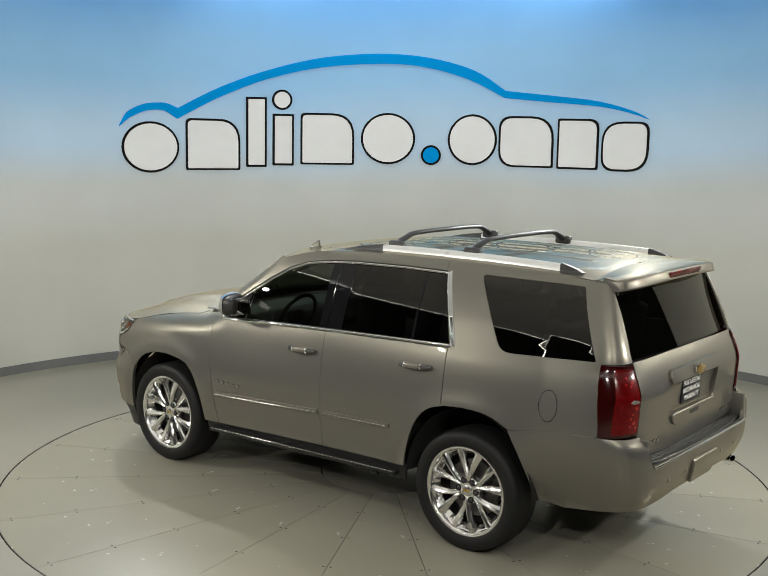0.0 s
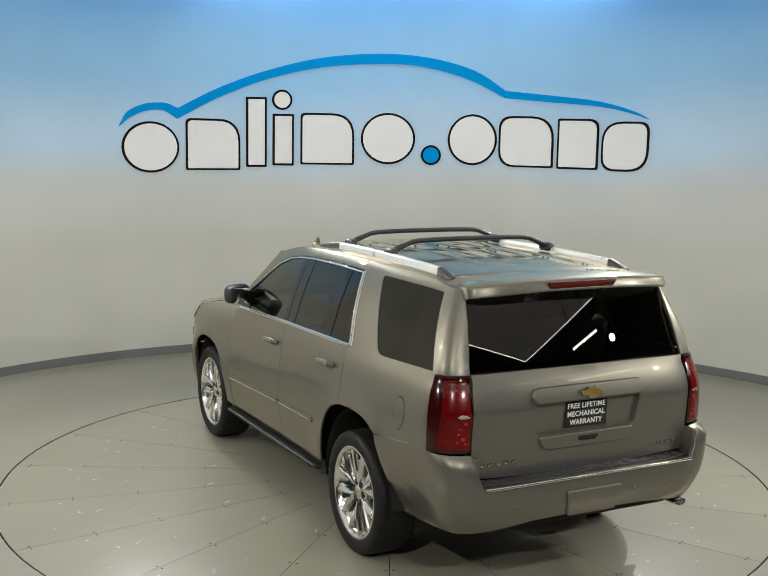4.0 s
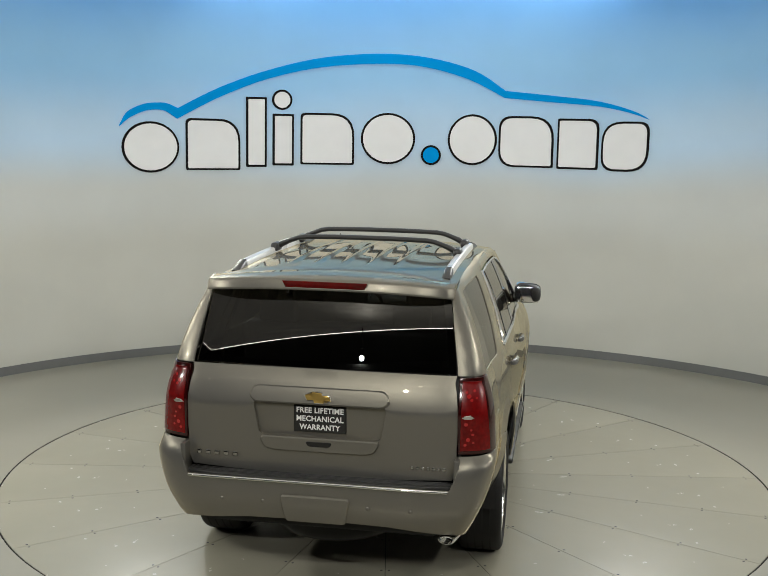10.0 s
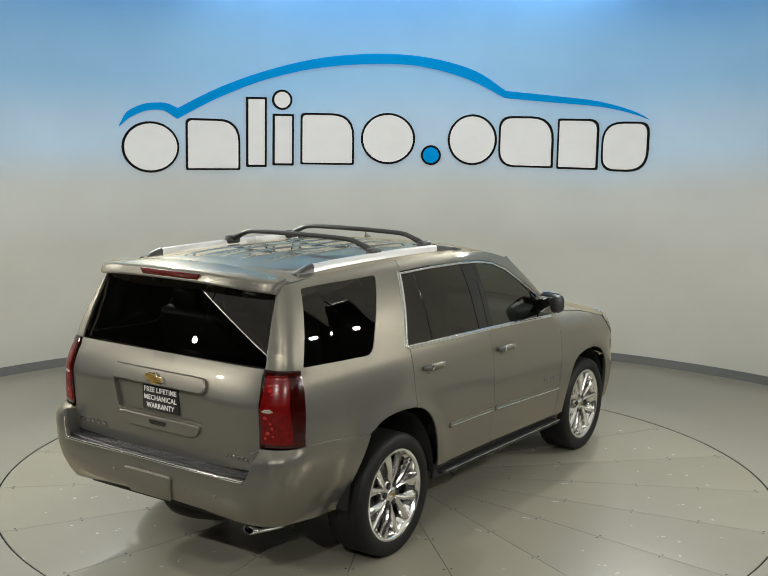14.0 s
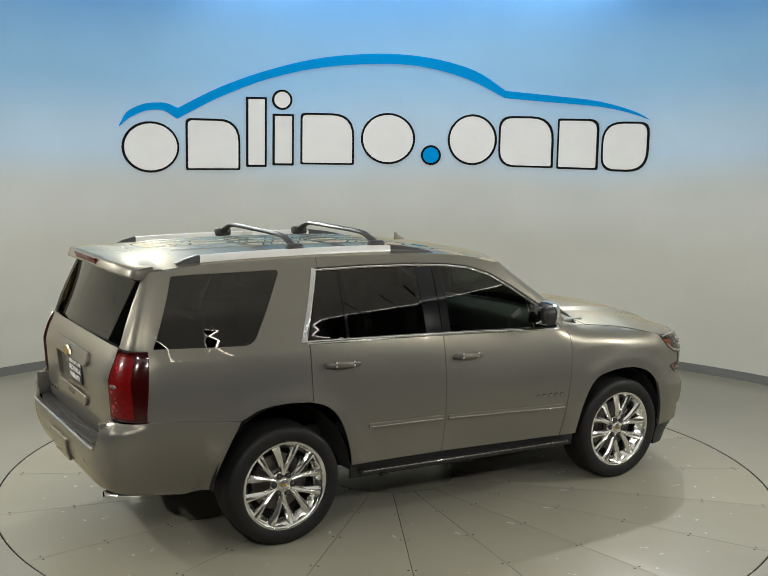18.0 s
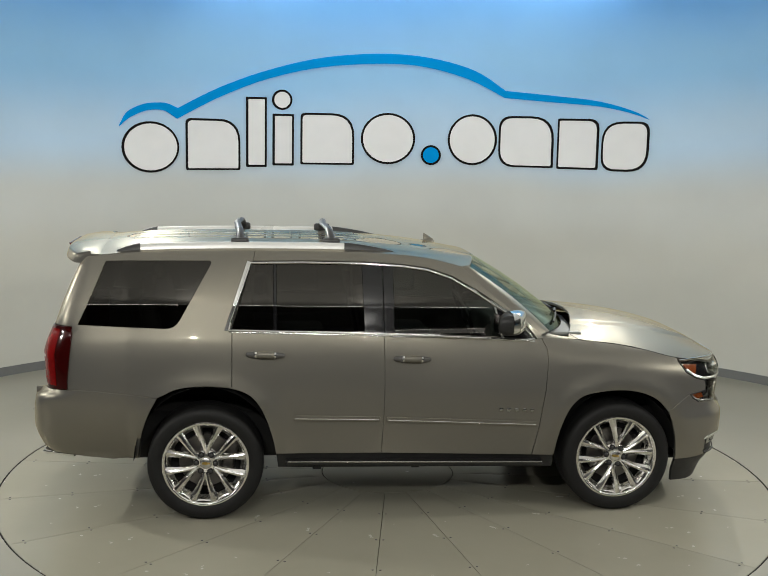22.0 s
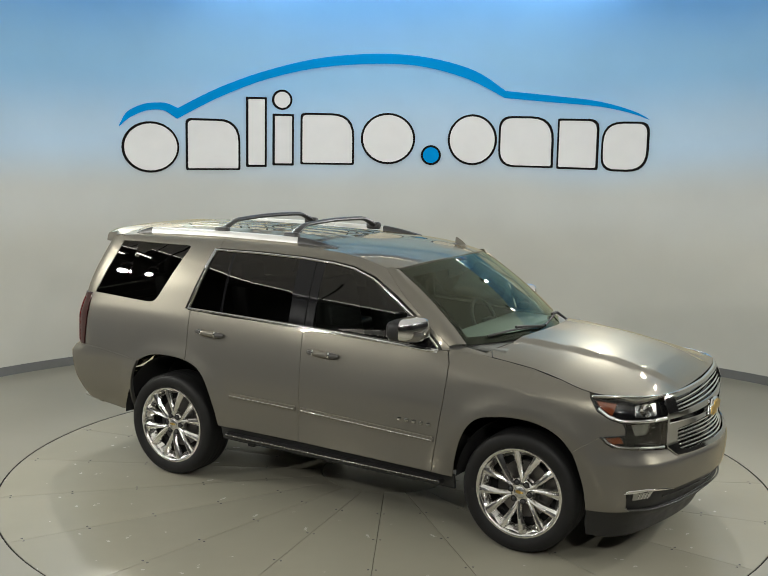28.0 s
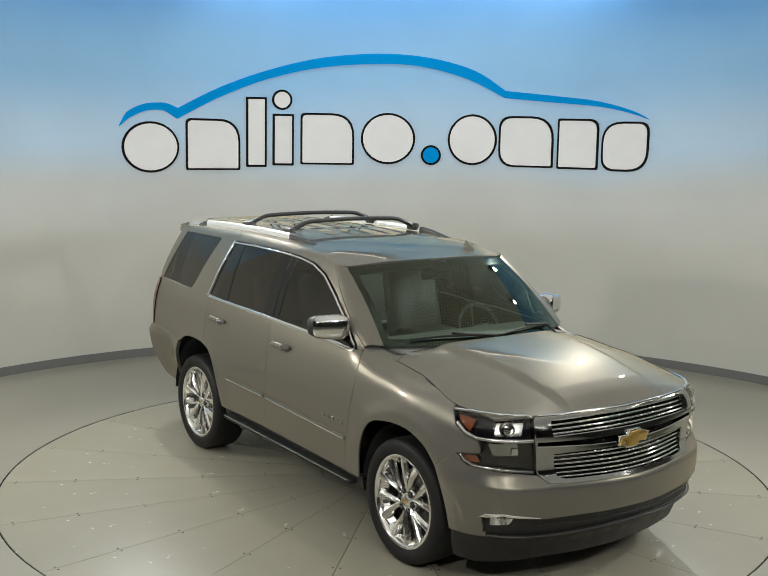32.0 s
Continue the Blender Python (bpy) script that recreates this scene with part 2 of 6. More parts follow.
def lathe(profile, n=48, axis="Y", a0=0.0, a1=2 * math.pi):
    """Turn (radius, offset) pairs round an axis."""
    bm = bmesh.new()
    full = abs(a1 - a0 - 2 * math.pi) < 1e-6
    cols = []
    for i in range(n if full else n + 1):
        a = a0 + (a1 - a0) * i / n
        c, s = math.cos(a), math.sin(a)
        if axis == "Y":
            cols.append([bm.verts.new((r * c, o, r * s)) for r, o in profile])
        elif axis == "X":
            cols.append([bm.verts.new((o, r * c, r * s)) for r, o in profile])
        else:
            cols.append([bm.verts.new((r * c, r * s, o)) for r, o in profile])
    m = len(cols)
    for i in range(m if full else m - 1):
        p, q = cols[i], cols[(i + 1) % m]
        for k in range(len(profile) - 1):
            bm.faces.new((p[k], p[k + 1], q[k + 1], q[k]))
    bmesh.ops.remove_doubles(bm, verts=bm.verts, dist=1e-6)
    bmesh.ops.recalc_face_normals(bm, faces=bm.faces)
    return bm


def tube(points, radius, n=8, flat=1.0, closed=False):
    """A round (or flattened) bar along points; radius may be a list."""
    bm = bmesh.new()
    pts = [Vector(p) for p in points]
    rings = []
    for i, p in enumerate(pts):
        a = pts[(i - 1) % len(pts)] if (closed or i > 0) else p
        b = pts[(i + 1) % len(pts)] if (closed or i < len(pts) - 1) else p
        d = (b - a).normalized()
        side = d.cross(Vector((0, 0, 1)))
        if side.length < 1e-3:
            side = Vector((1, 0, 0))
        side.normalize()
        up = side.cross(d)
        r = radius[i] if isinstance(radius, (list, tuple)) else radius
        rings.append([bm.verts.new(p + side * (r * math.cos(2 * math.pi * k / n)) + up * (r * flat * math.sin(2 * math.pi * k / n))) for k in range(n)])
    m = len(rings)
    for i in range(m if closed else m - 1):
        p, q = rings[i], rings[(i + 1) % m]
        for k in range(n):
            bm.faces.new((p[k], p[(k + 1) % n], q[(k + 1) % n], q[k]))
    if not closed:
        bm.faces.new(rings[0][::-1])
        bm.faces.new(rings[-1])
    bmesh.ops.recalc_face_normals(bm, faces=bm.faces)
    return bm


def smooth_curve(keys, x):
    """Monotone cubic through (x, y) keys."""
    xs, ys = [k[0] for k in keys], [k[1] for k in keys]
    if x <= xs[0]:
        return ys[0]
    if x >= xs[-1]:
        return ys[-1]
    i = 0
    while xs[i + 1] < x:
        i += 1
    n = len(xs)
    d = [(ys[k + 1] - ys[k]) / (xs[k + 1] - xs[k]) for k in range(n - 1)]

    def slope(k):
        if k == 0:
            return d[0]
        if k == n - 1:
            return d[-1]
        return 0.0 if d[k - 1] * d[k] <= 0 else 2 * d[k - 1] * d[k] / (d[k - 1] + d[k])

    h = xs[i + 1] - xs[i]
    t = (x - xs[i]) / h
    a, b = slope(i), slope(i + 1)
    return (2 * t ** 3 - 3 * t * t + 1) * ys[i] + (t ** 3 - 2 * t * t + t) * h * a + (-2 * t ** 3 + 3 * t * t) * ys[i + 1] + (t ** 3 - t * t) * h * b


def rounded(poly, r, segs=4):
    """Round the corners of a closed 2D outline. r may be a list, one radius a corner."""
    out = []
    n = len(poly)
    for i in range(n):
        p, a, b = Vector(poly[i]), Vector(poly[i - 1]), Vector(poly[(i + 1) % n])
        rad = r[i] if isinstance(r, (list, tuple)) else r
        u, v = a - p, b - p
        if rad <= 0 or u.length < 1e-6 or v.length < 1e-6:
            out.append((p.x, p.y))
            continue
        c = min(rad, u.length * 0.45, v.length * 0.45)
        s, e = p + u.normalized() * c, p + v.normalized() * c
        for k in range(segs + 1):
            t = k / segs
            q = s * (1 - t) ** 2 + p * (2 * t * (1 - t)) + e * t * t
            out.append((q.x, q.y))
    return out


def densify(poly, step):
    out = []
    for i, a in enumerate(poly):
        b = poly[(i + 1) % len(poly)]
        d = math.hypot(b[0] - a[0], b[1] - a[1])
        k = max(1, int(math.ceil(d / step)))
        out += [(a[0] + (b[0] - a[0]) * j / k, a[1] + (b[1] - a[1]) * j / k) for j in range(k)]
    return out


def inside(p, poly):
    c, x, y = False, p[0], p[1]
    j = len(poly) - 1
    for i in range(len(poly)):
        xi, yi = poly[i]
        xj, yj = poly[j]
        if (yi > y) != (yj > y) and x < (xj - xi) * (y - yi) / (yj - yi) + xi:
            c = not c
        j = i
    return c


def area2(poly):
    return sum(poly[i - 1][0] * poly[i][1] - poly[i][0] * poly[i - 1][1] for i in range(len(poly)))


def sheet(outline, place, step=0.06, thick=0.012, holes=(), edge=0.004, flip=False):
    """A curved panel: a 2D outline laid on the surface place(u, v) -> (point, normal), with a rolled edge turned inwards."""
    loops = [densify(outline, step)] + [densify(h, step) for h in holes]
    if area2(loops[0]) < 0:
        loops[0].reverse()
    for h in loops[1:]:
        if area2(h) > 0:
            h.reverse()
    pts, cons = [], []
    for lp in loops:
        o = len(pts)
        pts += [Vector(p) for p in lp]
        cons += [(o + i, o + (i + 1) % len(lp)) for i in range(len(lp))]
    nb = len(pts)
    bnd = np.array([tuple(p) for p in pts])
    x0, y0 = bnd.min(0)
    x1, y1 = bnd.max(0)
    y, row = y0 + step * 0.5, 0
    while y < y1:
        x = x0 + step * (0.5 if row % 2 else 0.0)
        while x < x1:
            if np.min(np.hypot(bnd[:, 0] - x, bnd[:, 1] - y)) > step * 0.55 and inside((x, y), loops[0]) and not any(inside((x, y), h) for h in loops[1:]):
                pts.append(Vector((x, y)))
            x += step
        y += step * 0.87
        row += 1
    vs, _, fs, ov, _, _ = geometry.delaunay_2d_cdt(pts, cons, [], 0, 1e-6)
    bm = bmesh.new()
    keep = bm.verts.layers.float_vector.new("surface_normal")
    made, nrm = [], []
    for v in vs:
        p, n = place(v.x, v.y)
        made.append(bm.verts.new(p))
        made[-1][keep] = n
        nrm.append(n)
    for f in fs:
        c = sum((vs[i] for i in f), Vector((0, 0))) / len(f)
        if inside(c, loops[0]) and not any(inside(c, h) for h in loops[1:]):
            try:
                face = bm.faces.new([made[i] for i in f])
                face.smooth = True
                face.normal_update()
                if face.normal.dot(nrm[f[0]] + nrm[f[1]] + nrm[f[2]]) < 0:
                    face.normal_flip()
            except ValueError:
                pass
    where = {}
    for i, o in enumerate(ov):
        for k in o:
            where[k] = i
    if thick:
        o = 0
        for lp in loops:
            ids = [where.get(o + i) for i in range(len(lp))]
            ids = [i for i in ids if i is not None]
            o += len(lp)
            r1, r2, way = [], [], []
            m = len(ids)
            for k, i in enumerate(ids):
                p, n = made[i].co, nrm[i]
                t = (made[ids[(k + 1) % m]].co - made[ids[k - 1]].co)
                outw = t.cross(n)
                outw = outw.normalized() if outw.length > 1e-9 else Vector((0, 0, 0))
                near = [f for f in made[i].link_faces if all(x[keep].length > 0.5 for x in f.verts)]
                if near and outw.dot(sum((f.calc_center_median() for f in near), Vector()) / len(near) - p) > 0:
                    outw = -outw
                way.append((outw, n))
                r1.append(bm.verts.new(p - n * edge * 0.8 + outw * edge * 0.7))
                r2.append(bm.verts.new(p - n * thick + outw * edge * 0.5))
            for k in range(m):
                j = (k + 1) % m
                a, b = made[ids[k]], made[ids[j]]
                for quad, lift in (((a, r1[k], r1[j], b), 0.7), ((r1[k], r2[k], r2[j], r1[j]), 0.0)):
                    try:
                        face = bm.faces.new(quad)
                        face.normal_update()
                        if face.normal.dot(way[k][0] + way[k][1] * lift) < 0:
                            face.normal_flip()
                    except ValueError:
                        pass
    for e in bm.edges:
        kinds = {all(v[keep].length > 0.5 for v in f.verts) for f in e.link_faces}
        if len(kinds) > 1 or False in kinds:
            e.smooth = False
    loose = [v for v in bm.verts if not v.link_faces]
    if loose:
        bmesh.ops.delete(bm, geom=loose, context="VERTS")
    return bm


def prism(outline, depth, bevel=0.0, frame_of=None, segs=2):
    """A flat plate: outline in (a, b), extruded by depth; frame_of maps (a, b, d) to space."""
    bm = bmesh.new()
    f = frame_of or (lambda a, b, d: (a, b, d))
    n = len(outline)
    cx, cy = sum(p[0] for p in outline) / n, sum(p[1] for p in outline) / n

    def ring(d, inset):
        out = []
        for a, b in outline:
            l = math.hypot(a - cx, b - cy) or 1.0
            k = max(0.0, 1 - inset / l)
            out.append(bm.verts.new(f(cx + (a - cx) * k, cy + (b - cy) * k, d)))
        return out
    levels = [(0.0, 0.0), (depth - bevel, 0.0), (depth - bevel * 0.3, bevel * 0.3), (depth, bevel)] if bevel else [(0.0, 0.0), (depth, 0.0)]
    rings = [ring(d, i) for d, i in levels]
    for r, s in zip(rings, rings[1:]):
        for i in range(n):
            bm.faces.new((r[i], r[(i + 1) % n], s[(i + 1) % n], s[i]))
    for cap in (rings[0][::-1], rings[-1]):
        bm.faces.new(cap)
    bmesh.ops.triangulate(bm, faces=[x for x in bm.faces if len(x.verts) > 4])
    bmesh.ops.recalc_face_normals(bm, faces=bm.faces)
    return bm


def thing(name, label, category, at=None, group="", kind=""):
    ob = new(name)
    ob.empty_display_size = 0.1
    if at is not None:
        ob.matrix_basis = at
    return tagged(ob, label, category, group, kind)


# ---------------------------------------------------------------- the studio shell
def ring_sheet(radii, z, n=128, square=None):
    bm = bmesh.new()
    rows = []
    for r in radii:
        rows.append([bm.verts.new((r * math.cos(2 * math.pi * i / n), r * math.sin(2 * math.pi * i / n), z)) for i in range(n)])
    for a, b in zip(rows, rows[1:]):
        for i in range(n):
            bm.faces.new((a[i], b[i], b[(i + 1) % n], a[(i + 1) % n]))
    return bm


def build_floor():
    bm = ring_sheet([DISC_R + 0.014, 3.3, 4.0, 5.0, 6.5, 9.0, 14.0], 0.0, 160)
    # inner lip of the pit round the turntable
    n = 160
    top = [v for v in bm.verts if abs(v.co.xy.length - DISC_R - 0.014) < 1e-4]
    low = {v: bm.verts.new((v.co.x, v.co.y, -0.12)) for v in top}
    for i in range(n):
        a, b = top[i], top[(i + 1) % n]
        bm.faces.new((a, b, low[b], low[a]))
    ob = new("floor", to_mesh("floor", bm, M_FLOOR))
    tagged(ob, "pale grey-beige sealed concrete studio floor, scuffed", "floor", kind="structure")
    # Black ring added just below floor level to draw the gap's shade.
    rim = new("floor_joint", to_mesh("floor_joint", lathe([(DISC_R + 0.003, -0.05), (DISC_R + 0.003, -0.0025), (DISC_R + 0.0138, -0.0025), (DISC_R + 0.0138, -0.05)], 160, "Z"), M_GAPSHADE))
    tagged(rim, "black ring added in the gap round the turntable for its shade", "floor joint", kind="structure")
    pit = new("pit_floor", to_mesh("pit_floor", ring_sheet([0.001, 1.0, 3.1], -0.12, 64), M_UNDER))
    tagged(pit, "dark pit floor beneath the turntable", "floor", kind="structure")


def wall_point(deg, z, inset=0.0):
    a = radians(deg)
    r = WALL_R - inset
    return Vector((WALL_X + r * math.sin(a), WALL_Y + r * math.cos(a), z))


def wall_arc(name, a0, a1, z0, z1, inset, thick, mat, label, category, steps=None):
    """A curved upright slab between two bearings (degrees, 0 at the back)."""
    bm = bmesh.new()
    n = steps or max(4, int((a1 - a0) / 2))
    zs = [z0, z1] if z1 - z0 < 0.3 else [z0 + (z1 - z0) * i / 8 for i in range(9)]
    inner = [[bm.verts.new(wall_point(a0 + (a1 - a0) * i / n, z, inset)) for z in zs] for i in range(n + 1)]
    outer = [[bm.verts.new(wall_point(a0 + (a1 - a0) * i / n, z, inset - thick)) for z in (z0, z1)] for i in range(n + 1)]
    for i in range(n):
        for k in range(len(zs) - 1):
            bm.faces.new((inner[i][k], inner[i + 1][k], inner[i + 1][k + 1], inner[i][k + 1]))
        bm.faces.new((outer[i][0], outer[i][1], outer[i + 1][1], outer[i + 1][0]))
        bm.faces.new((inner[i][-1], inner[i + 1][-1], outer[i + 1][1], outer[i][1]))
        bm.faces.new((inner[i][0], outer[i][0], outer[i + 1][0], inner[i + 1][0]))
    for i in (0, n):
        bm.faces.new([inner[i][k] for k in range(len(zs))] + [outer[i][1], outer[i][0]])
    bmesh.ops.recalc_face_normals(bm, faces=bm.faces)
    ob = new(name, to_mesh(name, bm, mat, smooth=False))
    for p in ob.data.polygons:
        p.use_smooth = abs(p.normal.z) < 0.5
    return tagged(ob, label, category, kind="structure")


def build_walls():
    wall_arc("wall_back", -62, 58, 0.0, 4.62, 0.0, 0.12, M_WALL, "tall curved studio wall, warm white with an overlaid sky-blue fade above", "wall")
    wall_arc("wall_west", -86, -62, 0.0, 4.62, 0.0, 0.12, M_WALLPLAIN, "tall curved studio wall painted warm white", "wall")
    wall_arc("wall_east", 58, 84, 0.0, 4.62, 0.0, 0.12, M_WALLPLAIN, "tall curved studio wall painted warm white", "wall")
    wall_arc("baseboard", -86, 84, 0.0, 0.100, 0.006, 0.005, M_BASEB, "grey vinyl baseboard along the curved wall", "baseboard", 160)
    # dark hall beyond the studio
    for name, size, at in (("hall_wall_north", (28, 0.2, 7.4), (0, 14, 3.5)), ("hall_wall_south", (28, 0.2, 7.4), (0, -14, 3.5)),
                           ("hall_wall_east", (0.2, 28, 7.4), (14, 0, 3.5)), ("hall_wall_west", (0.2, 28, 7.4), (-14, 0, 3.5)),
                           ("ceiling", (28.2, 28.2, 0.2), (0, 0, 7.3))):
        ob = new(name, to_mesh(name, box_bm(size, at), M_HALL, False))
        tagged(ob, "dark unlit hall lining round the studio", "ceiling" if name == "ceiling" else "wall", kind="structure")


def build_canopy():
    """Suspended pale ceiling panel with a thin light strip along its rim and rods up to the roof."""
    x0, x1, y0, y1 = CANOPY
    cx, cy, lx, ly = (x0 + x1) / 2, (y0 + y1) / 2, x1 - x0, y1 - y0
    can = thing("ceiling_canopy", "suspended pale grey ceiling canopy with bright edge strips", "canopy", pose(0, 0, CANOPY_Z))
    part("panel", box_bm((lx, ly, 0.06), (cx, cy, 0.03), 0.01), M_CANOPY, can, smooth=False)
    for size, at in (((lx, 0.032, 0.032), (cx, y0 - 0.017, 0.02)), ((lx, 0.032, 0.032), (cx, y1 + 0.017, 0.02)),
                     ((0.032, ly, 0.032), (x0 - 0.017, cy, 0.02)), ((0.032, ly, 0.032), (x1 + 0.017, cy, 0.02))):
        part("light_strip", box_bm(size, at, 0.006), M_STRIP, can, "glowing white edge strip", smooth=False)
    for px in (x0 + 1, x1 - 1):
        for py in (y0 + 1, y1 - 1):
            part("hanger_rod", tube([(px, py, 0.06), (px, py, 2.58)], 0.012), M_BLACK, can)


def build_lamps():
    for lx, ly, lz in LAMPS:
        lamp = thing("spot_lamp", "black cylindrical spot lamp hung below the canopy", "spot lamp", pose(lx, ly, lz), "studio spot lamps")
        aim = look((0, 0, 0), Vector(lamp_aim(lx, ly)) - Vector((lx, ly, lz)))
        bm = lathe([(0.02, 0.16), (0.075, 0.15), (0.085, 0.1), (0.085, -0.08), (0.078, -0.085), (0.07, -0.06), (0.001, -0.02)], 24, "Z")
        bmesh.ops.transform(bm, matrix=aim, verts=bm.verts)
        part("housing", bm, M_BLACK, lamp)
        reach = [(0, 0.30, CANOPY_Z - lz - 0.012), (0, 0.34, CANOPY_Z - lz + 0.004)] if ly < -7.2 else [(0, 0, CANOPY_Z - lz + 0.004)]
        part("stem", tube([(0, 0, 0.05)] + ([(0, 0, 0.17)] if ly < -7.2 else []) + reach, 0.02), M_BLACK, lamp)


def build_light_bars():
    """Short tube lamps hung beside the side spot lamps."""
    for x, y0, y1, z in ((-5.15, 0.45, -0.20, 3.22), (5.10, -3.15, -3.95, 3.12)):
        bar = thing("tube_lamp", "short white tube lamp hung beside the turntable", "tube lamp", pose(x, (y0 + y1) / 2, z), "tube lamps")
        half = abs(y1 - y0) / 2
        part("tube", tube([(0, -half, 0), (0, half, 0)], 0.022, 10), M_STRIP, bar, "glowing white tube")
        part("housing", box_bm((0.07, 2 * half + 0.06, 0.04), (0, 0, 0.042), 0.008), M_BLACK, bar)
        for y in (-half * 0.7, half * 0.7):
            part("hanger_rod", tube([(0, y, 0.06), (0, y, CANOPY_Z - z + 0.004)], 0.008, 6), M_BLACK, bar)


# ---------------------------------------------------------------- the overlaid logo, built as plates on the back wall
def on_wall(deg, z, out):
    return wall_point(deg, z, out)


def logo_plate(outline, mat, out0, out1, parent, name, label=""):
    """A thin plate bent to the wall; outline in degrees along the wall and metres up."""
    c = math.degrees(1.0 / WALL_R)
    metric = [(a / c, b) for a, b in outline]

    def place(u, v):
        p = on_wall(u * c, v, out1)
        n = Vector((WALL_X - p.x, WALL_Y - p.y, 0)).normalized()
        return p, n
    return part(name, sheet(metric, place, 0.12, out1 - out0, edge=0.003, flip=True), mat, parent, label)


def ellipse(cx, cz, rx, rz, n=36):
    return [(cx + rx * math.cos(2 * math.pi * i / n), cz + rz * math.sin(2 * math.pi * i / n)) for i in range(n)]


def build_overlay_logo():
    # A graphic overlay, not a sign in the studio; built as wall plates.
    sign = thing("overlay_logo", "large overlaid logo built on the wall, blue car-shaped arc over white outlined shapes", "sign")
    c = math.degrees(1.0 / WALL_R)
    arc = thing("overlay_arc", "blue sweeping arc of the overlaid logo, built on the wall", "sign")
    # blue arc: small hump, long roof line, tail
    hump_t = [(-36.2, 2.725), (-35.3, 2.872), (-34.1, 2.945), (-32.7, 2.99), (-31.4, 3.002), (-30.2, 2.997), (-28.8, 2.944)]
    roof_t = [(-23.4, 3.205), (-17.2, 3.428), (-10.3, 3.594), (-2.8, 3.659), (3.5, 3.616), (9.2, 3.468), (13.2, 3.229)]
    tail_t = [(19.3, 3.174), (24.9, 3.113), (29.2, 3.006), (31.4, 2.906)]
    tail_b = [(28.9, 2.984), (24.9, 3.056), (19.3, 3.099), (13.1, 3.147)]
    roof_b = [(8.6, 3.361), (2.9, 3.509), (-2.7, 3.541), (-10.3, 3.483), (-17.2, 3.328), (-23.4, 3.096), (-28.9, 2.824)]
    hump_b = [(-30.6, 2.917), (-32.7, 2.911), (-34.2, 2.858), (-35.2, 2.805)]

    def fine(keys, m=5):
        out = []
        ks = [Vector((k[0], k[1])) for k in keys]
        for i in range(len(ks) - 1):
            p0, p1, p2, p3 = ks[max(i - 1, 0)], ks[i], ks[i + 1], ks[min(i + 2, len(ks) - 1)]
            for j in range(m):
                t = j / m
                q = 0.5 * (2 * p1 + (p2 - p0) * t + (2 * p0 - 5 * p1 + 4 * p2 - p3) * t * t + (3 * p1 - p0 - 3 * p2 + p3) * t ** 3)
                out.append((q.x, q.y))
        return out
    top = fine(hump_t) + fine([hump_t[-1]] + roof_t) + fine([roof_t[-1]] + tail_t)
    bot = fine([tail_t[-1]] + tail_b) + fine([tail_b[-1]] + roof_b) + fine([roof_b[-1]] + hump_b + [hump_t[0]])
    logo_plate(top + bot, M_LOGOBLUE, 0.0, 0.022, arc, "arc_band")

    def shape(outline, grow=0.026, fill=None):
        """One plain white shape with a black border."""
        cx = sum(p[0] for p in outline) / len(outline)
        cz = sum(p[1] for p in outline) / len(outline)
        logo_plate(outline, M_LOGOBLACK, 0.0, 0.018, sign, "sign_border")
        rx = max(abs(p[0] - cx) for p in outline) / c
        rz = max(abs(p[1] - cz) for p in outline)
        kx, kz = 1 - grow / rx, 1 - grow / rz
        inner = [(cx + (p[0] - cx) * kx, cz + (p[1] - cz) * kz) for p in outline]
        logo_plate(inner, fill or M_LOGOWHITE, 0.018, 0.026, sign, "sign_shape")

    def blk(a0, a1, z0, z1, r):
        return [(u * c, v) for u, v in rounded([(a0 / c, z0), (a1 / c, z0), (a1 / c, z1), (a0 / c, z1)], r, 6)]
    shape(ellipse(-32.3, 2.488, 3.6, 0.296))
    shape(blk(-27.8, -20.9, 2.222, 2.83, [0.02, 0.02, 0.28, 0.06]))
    shape(blk(-20.1, -17.5, 2.262, 3.10, 0.01))
    shape(blk(-16.7, -14.0, 2.282, 2.905, 0.01))
    shape(ellipse(-15.5, 3.076, 1.28, 0.121, 24))
    shape(blk(-13.1, -6.2, 2.298, 2.925, [0.02, 0.02, 0.28, 0.06]))
    shape(ellipse(-1.8, 2.628, 3.5, 0.314))
    shape(ellipse(3.8, 2.434, 1.28, 0.121, 24), fill=M_LOGOBLUE)
    shape(ellipse(9.1, 2.632, 3.15, 0.31))
    shape(blk(12.5, 19.5, 2.311, 2.927, [0.2, 0.02, 0.28, 0.16]))
    shape(blk(20.0, 25.2, 2.304, 2.905, [0.02, 0.02, 0.12, 0.02]))
    shape(blk(25.6, 31.5, 2.294, 2.878, [0.16, 0.26, 0.12, 0.26]))



